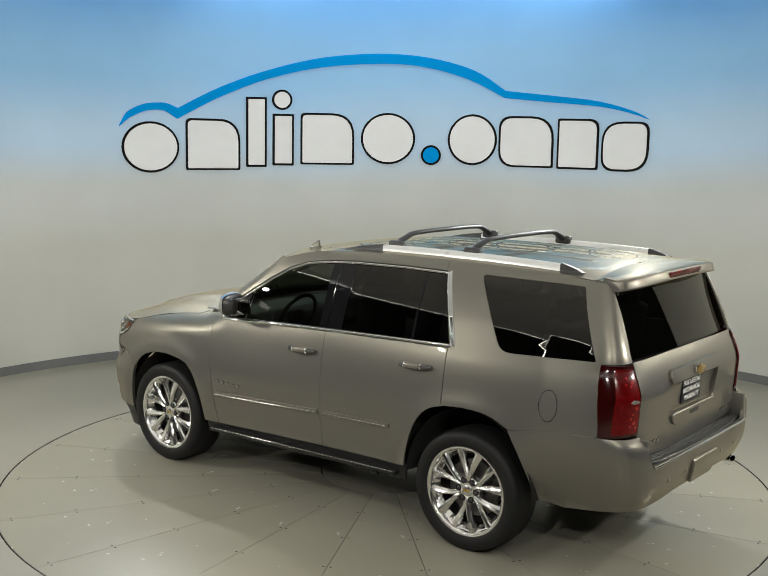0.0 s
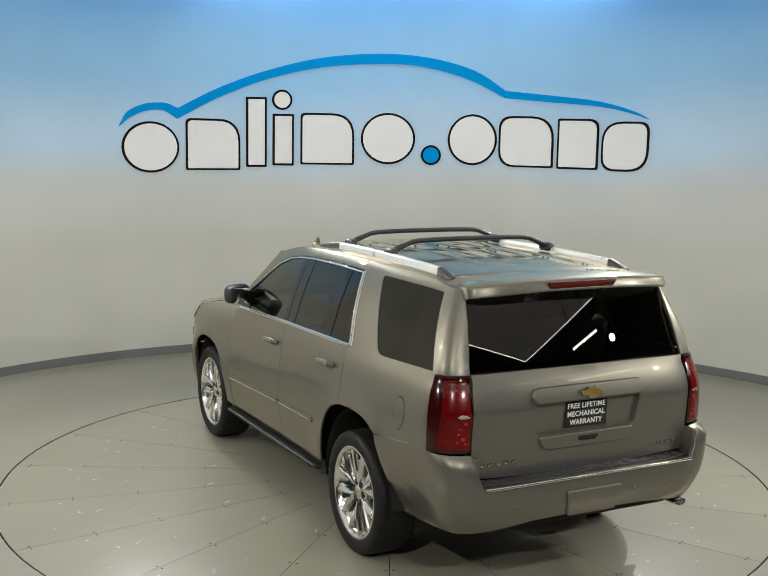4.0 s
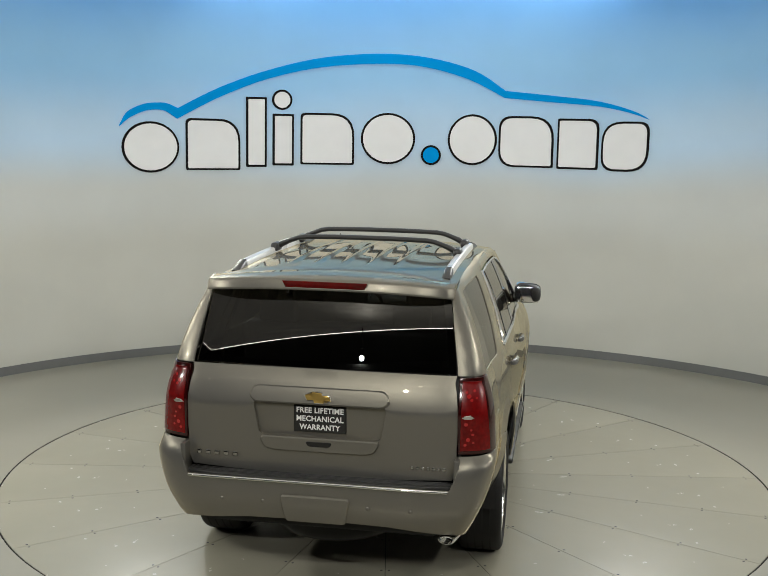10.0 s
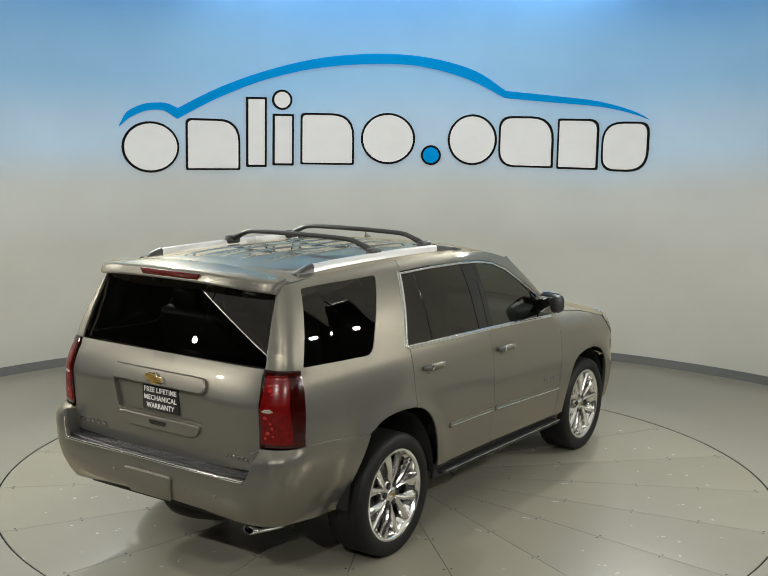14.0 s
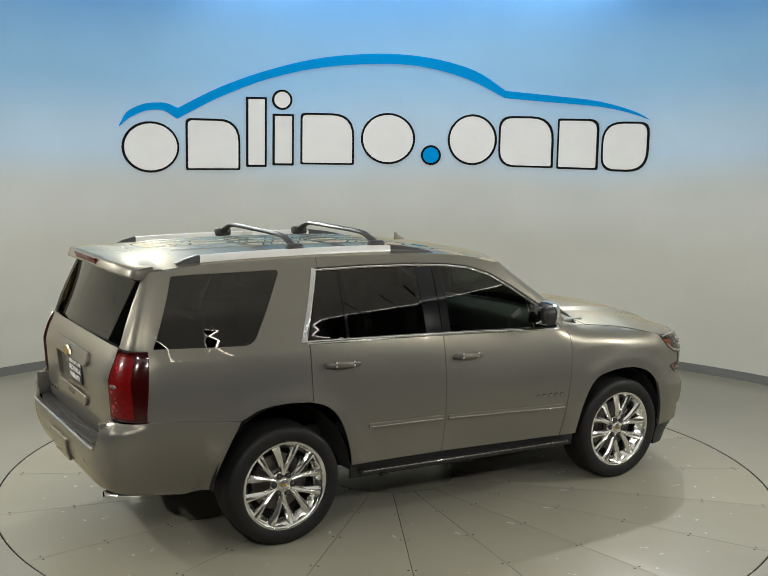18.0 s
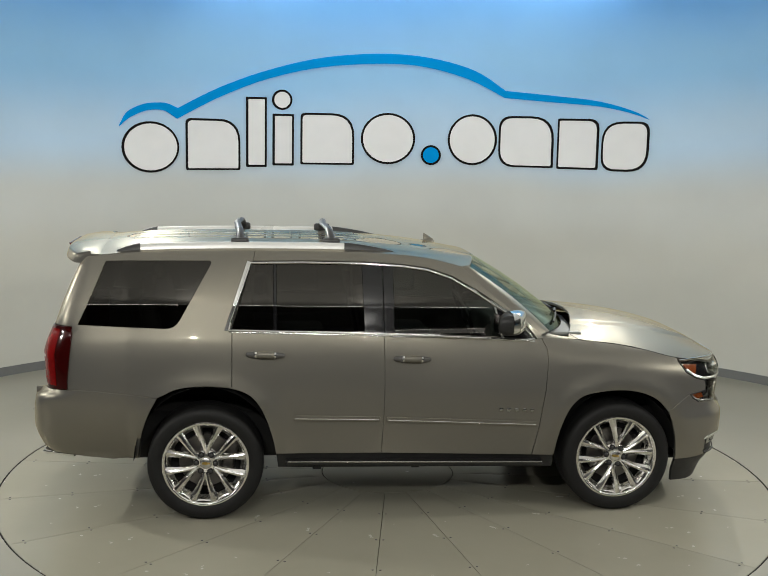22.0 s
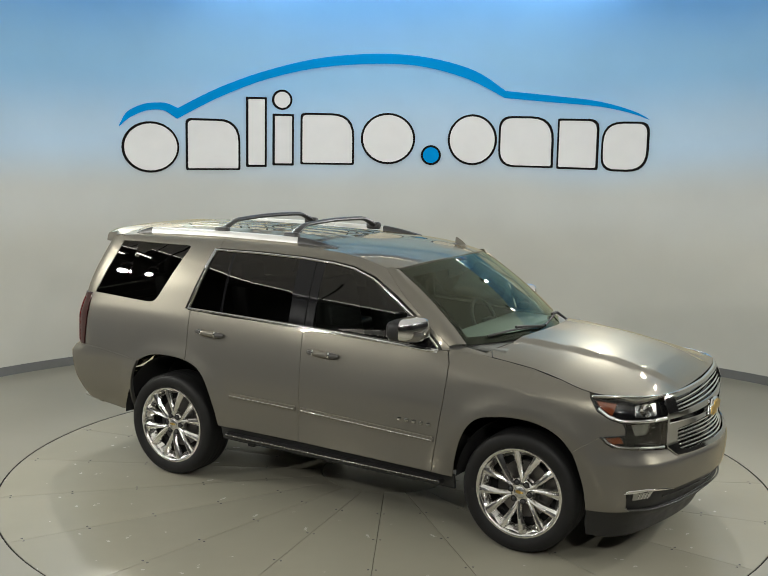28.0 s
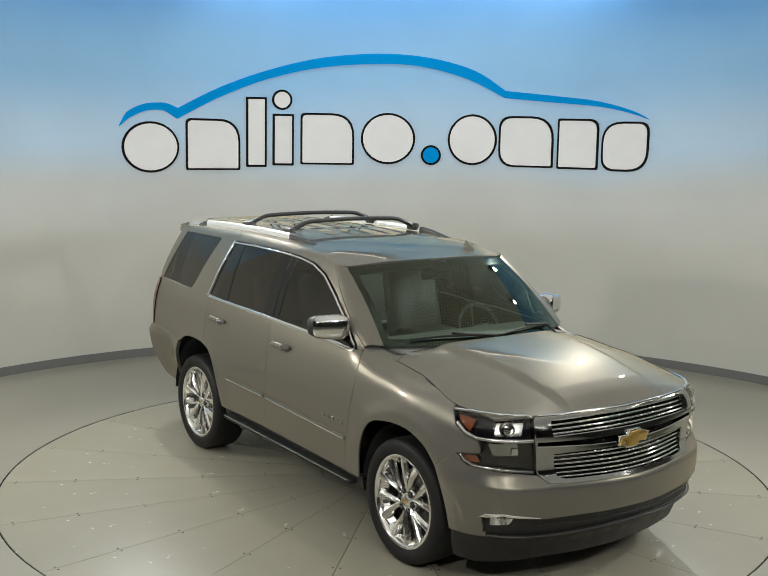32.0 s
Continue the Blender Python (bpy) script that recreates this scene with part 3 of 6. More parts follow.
# ---------------------------------------------------------------- the turntable
def build_turntable():
    tt = thing("turntable", "round concrete car turntable in twenty bolted wedge slabs", "turntable")
    n_w, off, gap, r_in = 20, 9.25, 0.0022, 0.53
    step = 360.0 / n_w
    m = 8
    bm = bmesh.new()
    half = radians(step / 2)
    prof = [r_in, 0.9, 1.4, 1.9, 2.4, 2.8, DISC_R]
    rows = []
    for r in prof:
        g = math.asin(gap / r)
        rows.append([(r * math.cos(-half + g + (2 * half - 2 * g) * i / m), r * math.sin(-half + g + (2 * half - 2 * g) * i / m)) for i in range(m + 1)])
    vt = [[bm.verts.new((x, y, 0.0)) for x, y in row] for row in rows]
    for a, b in zip(vt, vt[1:]):
        for i in range(m):
            bm.faces.new((a[i], b[i], b[i + 1], a[i + 1]))
    edge_loop = [v for v in vt[0]] + [vt[k][m] for k in range(1, len(vt))] + [v for v in vt[-1][::-1][1:]] + [vt[k][0] for k in range(len(vt) - 2, 0, -1)]
    low = [bm.verts.new((v.co.x, v.co.y, -0.05)) for v in edge_loop]
    for v in edge_loop:
        v.co.z = -0.0015
    k = len(edge_loop)
    for i in range(k):
        bm.faces.new((edge_loop[i], edge_loop[(i + 1) % k], low[(i + 1) % k], low[i]))
    bmesh.ops.recalc_face_normals(bm, faces=bm.faces)
    bm.faces.ensure_lookup_table()
    bm.normal_update()
    if bm.faces[0].normal.z < 0:
        bmesh.ops.reverse_faces(bm, faces=bm.faces[:])
    me = to_mesh("wedge_slab", bm, M_DISCCONC, False)
    screw = to_mesh("screw", lathe([(0.001, 0.0010), (0.006, 0.0008), (0.0085, -0.001)], 10, "Z"), M_BOLT)
    for w in range(n_w):
        a = off + step * (w + 0.5)
        slab = new("wedge_slab", me)
        slab.parent = tt
        slab.matrix_basis = pose(0, 0, 0, 0, 0, a)
        for r in (0.98, 1.47, 1.97, 2.44, 2.88):
            for side in (-1, 1):
                d = side * (step / 2 - math.degrees(0.024 / r))
                s = new("screw", screw)
                s.parent = slab
                s.matrix_basis = Matrix.Translation((r * math.cos(radians(d)), r * math.sin(radians(d)), 0.0))
    part("hub_plate", lathe([(0.001, 0.0), (0.5, 0.0), (0.522, -0.0015), (0.522, -0.05)], 64, "Z"), M_DISCCONC, tt, "round concrete centre plate")
    part("bed", lathe([(0.001, -0.051), (2.94, -0.051), (2.94, -0.11), (0.001, -0.11)], 96, "Z"), M_UNDER, tt)
    return tt


build_floor()
build_walls()
build_canopy()
build_lamps()
build_light_bars()
build_overlay_logo()
turntable = build_turntable()


# ---------------------------------------------------------------- the car: x forward, y to its left, z up, origin midway between the axles
XF0, XR0, NF, NR, KF, KR = 1.0, -2.0, 5.0, 7.0, 1.4, 0.92
UF, UR = XF0 + KF * math.pi / 2, XR0 - KR * math.pi / 2
WIDTH = [(0.16, 0.96), (0.28, 0.975), (0.40, 0.99), (0.55, 1.006), (0.70, 1.018), (0.82, 1.020), (0.95, 1.015), (1.05, 1.008), (1.14, 0.998), (1.20, 0.989), (1.28, 0.972),
         (1.34, 0.952), (1.42, 0.927), (1.52, 0.896), (1.62, 0.858), (1.72, 0.815), (1.79, 0.780), (1.84, 0.750), (1.88, 0.700)]
NOSE = [(0.16, 2.33), (0.30, 2.40), (0.36, 2.46), (0.45, 2.505), (0.55, 2.525), (0.64, 2.532), (0.684, 2.530), (0.700, 2.519), (0.74, 2.490), (0.78, 2.470), (0.90, 2.448), (0.98, 2.428), (1.05, 2.385), (1.12, 2.33)]
TAIL = [(0.40, -2.50), (0.70, -2.54), (0.80, -2.555), (0.95, -2.57), (1.10, -2.582), (1.175, -2.588), (1.19, -2.585), (1.25, -2.568), (1.33, -2.536), (1.38, -2.505), (1.50, -2.462), (1.60, -2.424), (1.80, -2.342), (1.90, -2.30)]
TAIL_BUMPER = [(0.38, -2.50), (0.45, -2.585), (0.54, -2.64), (0.66, -2.668), (0.74, -2.664), (0.82, -2.656), (0.90, -2.636), (0.920, -2.606), (0.945, -2.576)]
FENDER_TOP = [(0.8, 1.29), (0.95, 1.262), (1.2, 1.240), (1.6, 1.190), (1.96, 1.112), (2.2, 1.099), (2.4, 1.090)]
ROOF_EDGE = [(-2.40, 1.800), (-2.20, 1.832), (-2.03, 1.846), (-1.60, 1.860), (-1.14, 1.866), (-0.44, 1.859), (-0.1, 1.842), (0.085, 1.821), (0.35, 1.760), (0.45, 1.735)]
ROOF_MID = [(-2.40, 1.862), (-2.1, 1.905), (-1.5, 1.920), (-0.8, 1.916), (-0.2, 1.890), (0.2, 1.847), (0.54, 1.790)]


NOSE_BOW = [(0.2, 0.34), (0.5, 0.42), (0.75, 0.46), (0.9, 0.32), (1.0, 0.18), (1.08, 0.07)]


def width_at(z):
    return smooth_curve(WIDTH, z)


def clamp01(v):
    return max(0.0, min(1.0, v))


def tail_power(z):
    """How square the rear corner is: softer at the lamps, tight at the glass."""
    return NR + 4.0 * clamp01((z - 1.33) / 0.07) + 2.0 * clamp01((0.93 - z) / 0.05)


def cabin_taper(x, z):
    """The glasshouse draws in towards the windscreen."""
    return 0.032 * clamp01((x + 0.40) / 0.9) * clamp01((z - 0.90) / 0.37)


def side_point(u, z, tail=TAIL):
    """Half outline of the body at height z: u runs along the flank, then round the nose or the tail."""
    w = width_at(z)
    if u > XF0:
        f = min((u - XF0) / KF, math.pi / 2)
        a = smooth_curve(NOSE, z) - XF0
        c, s = max(math.cos(f), 0.0), math.sin(f)
        rho = (c ** NF + s ** NF) ** (-1 / NF)
        x, y = XF0 + a * rho * s, w * rho * c
        t = (y / w) ** 2
        x -= smooth_curve(NOSE_BOW, z) * t * (1 - t)
    elif u < XR0:
        w -= 0.03
        f = min((XR0 - u) / KR, math.pi / 2)
        a = XR0 - smooth_curve(tail, z)
        c, s = max(math.cos(f), 0.0), math.sin(f)
        nr = tail_power(z)
        rho = (c ** nr + s ** nr) ** (-1 / nr)
        x, y = XR0 - a * rho * s, w * rho * c
        y -= 0.13 * clamp01((0.88 - z) / 0.45) ** 1.4 * clamp01(y / 0.5)
    else:
        x, y = u, w - (0.03 * (-u - 1.0) ** 2 if u < -1.0 else 0.0)
        y -= 0.13 * clamp01((0.88 - z) / 0.45) ** 1.4 * clamp01((-1.80 - u) / 0.20)
    if x > 0.8 and z < 1.4:
        top = smooth_curve(FENDER_TOP, x)
        s = 0.955 * clamp01((z - (top - 0.15)) / 0.15)
        y -= (0.17 - 0.11 * clamp01((x - 1.5) / 0.4)) * (1 - math.sqrt(max(0.0, 1 - s * s))) * clamp01((x - 0.8) / 0.3) * clamp01(y / 0.5)
    if z > 0.90 and x < 1.9:
        y -= cabin_taper(x, z) * clamp01((1.9 - x) / 1.1)
    # wheel-arch flare
    for xw in (-1.473, 1.473) if z < 1.15 else ():
        d = math.hypot(x - xw, z - 0.40)
        y += 0.016 * math.exp(-((d - 0.55) / 0.085) ** 2) * clamp01((z - 0.35) / 0.2) * clamp01(y / 0.5)
    return x, y


def on_side(side, out=0.0, tail=TAIL):
    def place(u, z):
        x, y = side_point(u, z, tail)
        e = 0.004
        xa, ya = side_point(u - e, z, tail)
        xb, yb = side_point(u + e, z, tail)
        xc, yc = side_point(u, z - e, tail)
        xd, yd = side_point(u, z + e, tail)
        n = Vector((xb - xa, yb - ya, 0)).cross(Vector((xd - xc, yd - yc, 2 * e)))
        n = n.normalized() if n.length > 1e-12 else Vector((0, 1, 0))
        if n.dot(Vector((x - max(-1.6, min(1.2, x)), y, 0.0))) < 0:
            n = -n
        p = Vector((x, y, z)) + n * out
        return Vector((p.x, side * p.y, p.z)), Vector((n.x, side * n.y, n.z))
    return place


def on_end(end, out=0.0, tail=TAIL):
    """Surface over the whole nose or tail: b is measured from the centre line, positive to the car's left."""
    def place(b, z):
        side = 1 if b >= 0 else -1
        u = UF - abs(b) if end == "nose" else UR + abs(b)
        return on_side(side, out, tail)(u, z)
    return place


def u_at_x(x, z, tail=TAIL):
    if x > XF0:
        lo, hi = XF0, UF
        for _ in range(26):
            m = (lo + hi) / 2
            if side_point(m, z)[0] < x:
                lo = m
            else:
                hi = m
        return lo
    if x < XR0:
        s = min(0.9999, (XR0 - x) / (XR0 - smooth_curve(tail, z)))
        nr = tail_power(z)
        return XR0 - KR * math.atan2(s, (1 - s ** nr) ** (1 / nr))
    return x


def u_at_y(y, z, end, tail=TAIL):
    n = NF if end == "nose" else tail_power(z)
    w = width_at(z) - (0.0 if end == "nose" else 0.03)
    c = min(0.9999, max(0.0, y) / w)
    f = math.atan2((1 - c ** n) ** (1 / n), c)
    return XF0 + KF * f if end == "nose" else XR0 - KR * f


def b_at_y(y, z, end):
    u = u_at_y(abs(y), z, end)
    return math.copysign(UF - u if end == "nose" else u - UR, y)


def b_at_x(x, z, sign, end, tail=TAIL):
    u = u_at_x(x, z, tail)
    return sign * (UF - u if end == "nose" else u - UR)


def mirrored(points):
    """Left half of a symmetric outline, from top centre round to bottom centre, completed to the right."""
    return points + [(-a, b) for a, b in reversed(points) if abs(a) > 1e-9]


REAR_ARCH = [(-0.985, 0.477), (-1.005, 0.58), (-1.045, 0.708), (-1.09, 0.81), (-1.148, 0.884), (-1.22, 0.928), (-1.318, 0.955), (-1.455, 0.966), (-1.58, 0.960), (-1.68, 0.940),
             (-1.765, 0.900), (-1.83, 0.82), (-1.886, 0.698), (-1.92, 0.58), (-1.945, 0.42)]
FRONT_ARCH = [(0.998, 0.43), (1.020, 0.56), (1.056, 0.69), (1.108, 0.795), (1.19, 0.868), (1.32, 0.898), (1.444, 0.908), (1.57, 0.900), (1.69, 0.865), (1.775, 0.81), (1.84, 0.735), (1.885, 0.62), (1.915, 0.50), (1.925, 0.39)]
DLO = [(-1.315, 1.338), (-1.165, 1.785), (-0.80, 1.789), (-0.37, 1.782), (-0.10, 1.765), (0.082, 1.740), (0.258, 1.682), (0.435, 1.580), (0.65, 1.440), (0.80, 1.315), (0.845, 1.262), (0.80, 1.256), (0.155, 1.290), (-0.36, 1.312), (-0.90, 1.328)]


def eased(points, m=4):
    """A rounder path through the same points."""
    out = []
    ks = [Vector(k) for k in points]
    for i in range(len(ks) - 1):
        p0, p1, p2, p3 = ks[max(i - 1, 0)], ks[i], ks[i + 1], ks[min(i + 2, len(ks) - 1)]
        for j in range(m):
            t = j / m
            q = 0.5 * (2 * p1 + (p2 - p0) * t + (2 * p0 - 5 * p1 + 4 * p2 - p3) * t * t + (3 * p1 - p0 - 3 * p2 + p3) * t ** 3)
            out.append((q.x, q.y))
    return out + [tuple(points[-1])]


def body_panel(name, outline, holes=(), side=0, end=None, mat=None, out=0.0, step=0.055, thick=0.014, label="", parent=None, tail=TAIL):
    if end:
        place, flip = on_end(end, out, tail), end == "tail"
        return part(name, sheet(outline, place, step, thick, holes, flip=not flip if end == "nose" else flip), mat or M_PAINT, parent or suv, label)
    return part(name, sheet(outline, on_side(side, out, tail), step, thick, holes, flip=side > 0), mat or M_PAINT, parent or suv, label)


def strip_on(points, place, r, flat=1.0, closed=False, n=8):
    return tube([place(a, b)[0] for a, b in points], r, n, flat, closed)


def stepped(points, step=0.05):
    out = []
    for (a, b), (c, d) in zip(points, points[1:]):
        k = max(1, int(math.hypot(c - a, d - b) / step))
        out += [(a + (c - a) * i / k, b + (d - b) * i / k) for i in range(k)]
    return out + [points[-1]]


def build_flanks():
    for side in (1, -1):
        place = on_side(side)
        # front fender
        seam_f = [(0.838, 0.435), (0.875, 0.62), (0.921, 0.911), (0.938, 1.10), (0.937, 1.19), (0.905, 1.262)]
        top = [(x, smooth_curve(FENDER_TOP, x)) for x in (0.93, 1.1, 1.3, 1.5, 1.7, 1.83, 1.905)]
        lamp = [(1.912, 1.098), (1.969, 1.018), (2.050, 0.974), (2.126, 0.951), (2.142, 0.915), (2.140, 0.881), (1.997, 0.861)]
        nose_u = [(u_at_x(x, z), z) for x, z in top + lamp]
        fender = [(a + 0.004, b) for a, b in seam_f] + nose_u + [(u_at_x(1.836, 0.748), 0.748)]
        fender += [(u_at_x(x, z), z) for x, z in reversed(eased(FRONT_ARCH[:-3]))]
        body_panel("front_fender", fender, side=side)
        # doors
        seam_b = [(-0.236, 1.306), (-0.232, 0.968), (-0.238, 0.7), (-0.250, 0.468)]
        front_door = [(a - 0.004, b) for a, b in seam_f] + [(0.80, 1.262), (0.155, 1.293)] + [(a + 0.003, b) for a, b in seam_b]
        fd = body_panel("front_door", front_door, side=side)
        rear_door = [(a - 0.003, b) for a, b in seam_b] + eased(REAR_ARCH[:7]) + [(-1.286, 0.957), (-1.286, 1.340), (-0.90, 1.330), (-0.36, 1.314)]
        rd = body_panel("rear_door", rear_door, side=side)
        # quarter panel with the pillar up to the roof
        qwin = rounded([(u_at_x(x, z), z) for x, z in ((-2.160, 1.795), (-1.420, 1.803), (-1.675, 1.345), (-2.335, 1.372))], [0.02, 0.04, 0.07, 0.02])
        q = [(-1.340, 1.343), (-1.294, 1.343), (-1.294, 0.954)] + eased(REAR_ARCH[7:11]) + [(-1.80, 0.884), (-2.0, 0.905), (u_at_x(-2.2, 0.93), 0.93), (u_at_x(-2.362, 0.938), 0.938)]
        q += [(u_at_x(-2.362 - 0.030 * clamp01((1.30 - z) / 0.30), z), z) for z in (0.945, 1.0, 1.1, 1.2, 1.3, 1.366)]
        q += [(u_at_y(y, z, "tail"), z) for y, z in ((0.80, 1.372), (0.768, 1.374), (0.752, 1.50), (0.728, 1.65), (0.704, 1.79))]
        q += [(u_at_x(-2.28, 1.822), 1.822)] + [(x, smooth_curve(ROOF_EDGE, x)) for x in (-2.1, -1.8, -1.5, -1.135)] + [(-1.150, 1.800)]
        qp = body_panel("quarter_panel", q, [qwin], side=side)
        part("quarter_window", sheet(qwin, on_side(side, -0.006), 0.035, 0.004, flip=side > 0), M_GLASS_DARK, suv, "black privacy glass").visible_shadow = False
        # roof side and windscreen pillar
        roof_side = [(-1.128, smooth_curve(ROOF_EDGE, -1.128))] + [(x, smooth_curve(ROOF_EDGE, x)) for x in (-0.8, -0.44, -0.1, 0.085, 0.25, 0.33)]
        roof_side += [(0.50, 1.605), (0.70, 1.455), (0.90, 1.292), (0.912, 1.266), (0.868, 1.266), (0.82, 1.326), (0.67, 1.455), (0.455, 1.595), (0.27, 1.699), (0.09, 1.757), (-0.10, 1.782), (-0.37, 1.799), (-0.8, 1.806), (-1.145, 1.802)]
        body_panel("roof_side", roof_side, side=side, step=0.04)
        # glazing and its dark backing trim
        rear_glass = [(-0.985, 1.330), (-0.985, 1.783), (-0.385, 1.778), (-0.372, 1.316)]
        vent_glass = [(-1.290, 1.340), (-1.155, 1.780), (-1.005, 1.783), (-1.005, 1.331)]
        front_glass = [(-0.165, 1.304), (-0.165, 1.762), (0.080, 1.735), (0.255, 1.677), (0.43, 1.575), (0.555, 1.495), (0.60, 1.275), (0.155, 1.293)]
        triangle = [(0.622, 1.272), (0.578, 1.480), (0.65, 1.433), (0.79, 1.313), (0.832, 1.266)]
        for nm, poly, m, lab in (("rear_window", rear_glass, M_GLASS_DARK, "black privacy glass"), ("vent_window", vent_glass, M_GLASS_DARK, "black privacy glass"),
                                 ("front_window", front_glass, M_GLASS_FRONT, "lightly tinted front side glass")):
            w = part(nm, sheet(poly, on_side(side, -0.004), 0.035, 0.004, flip=side > 0), m, fd if nm == "front_window" else rd, lab)
            w.visible_shadow = False
        part("mirror_triangle", sheet(triangle, on_side(side, -0.002), 0.06, 0.012, flip=side > 0), M_GLOSSBLACK, fd, "black corner trim")
        part("door_pillar", sheet([(-0.372, 1.314), (-0.385, 1.785), (-0.244, 1.776), (-0.240, 1.308)], on_side(side, -0.001), 0.06, 0.012, flip=side > 0), M_GLOSSBLACK, rd, "gloss black pillar trim")
        part("door_pillar", sheet([(-0.232, 1.308), (-0.236, 1.775), (-0.165, 1.766), (-0.165, 1.303)], on_side(side, -0.001), 0.06, 0.012, flip=side > 0), M_GLOSSBLACK, fd, "gloss black pillar trim")
        part("window_divider", sheet([(-1.005, 1.331), (-1.005, 1.783), (-0.985, 1.783), (-0.985, 1.331)], on_side(side, -0.001), 0.06, 0.01, flip=side > 0), M_GLOSSBLACK, rd)
        part("window_trim", strip_on(densify(DLO, 0.06), on_side(side, 0.001), 0.009, closed=True), M_CHROME, suv, "bright chrome window surround")
        part("pillar_trim", sheet([(-1.342, 1.338), (-1.306, 1.334), (-1.158, 1.788), (-1.186, 1.800)], on_side(side, 0.004), 0.06, 0.008, flip=side > 0), M_CHROME, suv, "broad chrome trim at the rear pillar")
        part("belt_moulding", sheet([(-1.31, 1.325), (-1.31, 1.345), (-0.36, 1.322), (0.155, 1.301), (0.84, 1.268), (0.84, 1.246), (0.155, 1.279), (-0.36, 1.300)], on_side(side, 0.006), 0.06, 0.008, flip=side > 0), M_CHROME, suv, "bright chrome belt moulding")
        # door handles with bezel
        for dr, xc, zc in ((rd, -1.062, 1.176), (fd, -0.043, 1.139)):
            pl = on_side(side)
            part("handle_cup", sheet(rounded([(xc - 0.070, zc - 0.042), (xc + 0.070, zc - 0.042), (xc + 0.085, zc + 0.004), (xc - 0.085, zc + 0.004)], 0.022), on_side(side, 0.0015), 0.03, 0.004, flip=side > 0), M_PAINT, dr)
            pts, rad = [], []
            for i in range(17):
                s = i / 16
                p, n = pl(xc - 0.128 + 0.256 * s, zc - 0.004 * (2 * s - 1))
                pts.append(p + n * (0.010 + 0.026 * math.sin(math.pi * s) ** 0.6))
                rad.append(0.011 + 0.010 * math.sin(math.pi * s) ** 0.5)
            hd = part("door_handle", tube(pts[4:13], rad[4:13], 10, 1.15), M_PAINT, dr)
            for k0, k1 in ((0, 4), (12, 16)):
                part("handle_end", tube(pts[k0:k1 + 1], rad[k0:k1 + 1], 10, 1.15), M_HANDLE_END, hd, "smooth grey handle end")
            for k in (4, 12):
                d = (pts[k + 1] - pts[k]).normalized() * 0.006
                part("handle_band", tube([pts[k] - d, pts[k] + d], rad[k] + 0.0015, 10, 1.15), M_CHROME, hd, "narrow chrome band")
        # body side moulding
        for dr, x0, x1, z0, z1 in ((rd, -0.865, -0.262, 0.734, 0.719), (fd, -0.215, 0.862, 0.716, 0.668)):
            poly = rounded([(x0, z0 - 0.016), (x1, z1 - 0.016), (x1, z1 + 0.016), (x0, z0 + 0.016)], 0.008)
            part("side_moulding", sheet(poly, on_side(side, 0.012), 0.06, 0.012, flip=side > 0), M_PAINT, dr)
            part("moulding_insert", strip_on(stepped([(x0 + 0.01, z0 - 0.004), (x1 - 0.01, z1 - 0.004)], 0.1), on_side(side, 0.013), 0.0045), M_CHROME, dr, "thin chrome line")
        # name badge as five plain blocks
        for i in range(5):
            xb = 0.60 + 0.056 * i if side < 0 else 0.824 - 0.056 * i
            p, n = on_side(side, 0.003)(xb, 0.775 - 0.002 * i)
            part("badge_block", box_bm((0.028, 0.007, 0.026), p, 0.003), M_GRILLE, fd, "small chrome badge block")
        # sill and running board
        part("rocker_panel", sheet([(-0.985, 0.470), (0.845, 0.428), (1.00, 0.425), (1.00, 0.33), (-0.97, 0.36)], on_side(side, -0.03), 0.08, 0.02, flip=side > 0), M_BLACK, suv)
        rb = part("running_board", box_bm((1.84, 0.13, 0.036), (0.0, side * 0.955, 0.392), 0.014, 3, Matrix.Rotation(radians(1.1), 4, "Y")), M_BLACK, suv, "black running board with satin edge")
        part("board_edge", tube([(-0.905, side * 1.02, 0.419), (0.0, side * 1.022, 0.403), (0.905, side * 1.02, 0.386)], 0.0055, 8, 1.0), M_GRILLE, rb, "satin silver edge strip")
        for xb in (-0.7, 0.0, 0.7):
            part("bracket", box_bm((0.06, 0.22, 0.03), (xb, side * 0.86, 0.36), 0.005), M_BLACK, rb)
        # mud deflectors behind the front and ahead of the rear wheels
        part("arch_liner", arch_liner(-1.473, side), M_UNDER, suv, "black wheel-arch liner")
        part("arch_liner", arch_liner(1.473, side), M_UNDER, suv, "black wheel-arch liner")
    # fuel door on the left flank
    cap = [(-2.088 + 0.093 * math.cos(i * math.pi / 16), 1.072 + 0.093 * math.sin(i * math.pi / 16)) for i in range(32)]
    gap = [(-2.088 + 0.098 * math.cos(i * math.pi / 16), 1.072 + 0.098 * math.sin(i * math.pi / 16)) for i in range(32)]
    part("fuel_door", sheet(cap, on_side(1, 0.0035), 0.04, 0.004, flip=True), M_PAINT, suv)
    part("fuel_door_gap", sheet(gap, on_side(1, 0.0015), 0.04, 0.002, flip=True), M_GLOSSBLACK, suv)


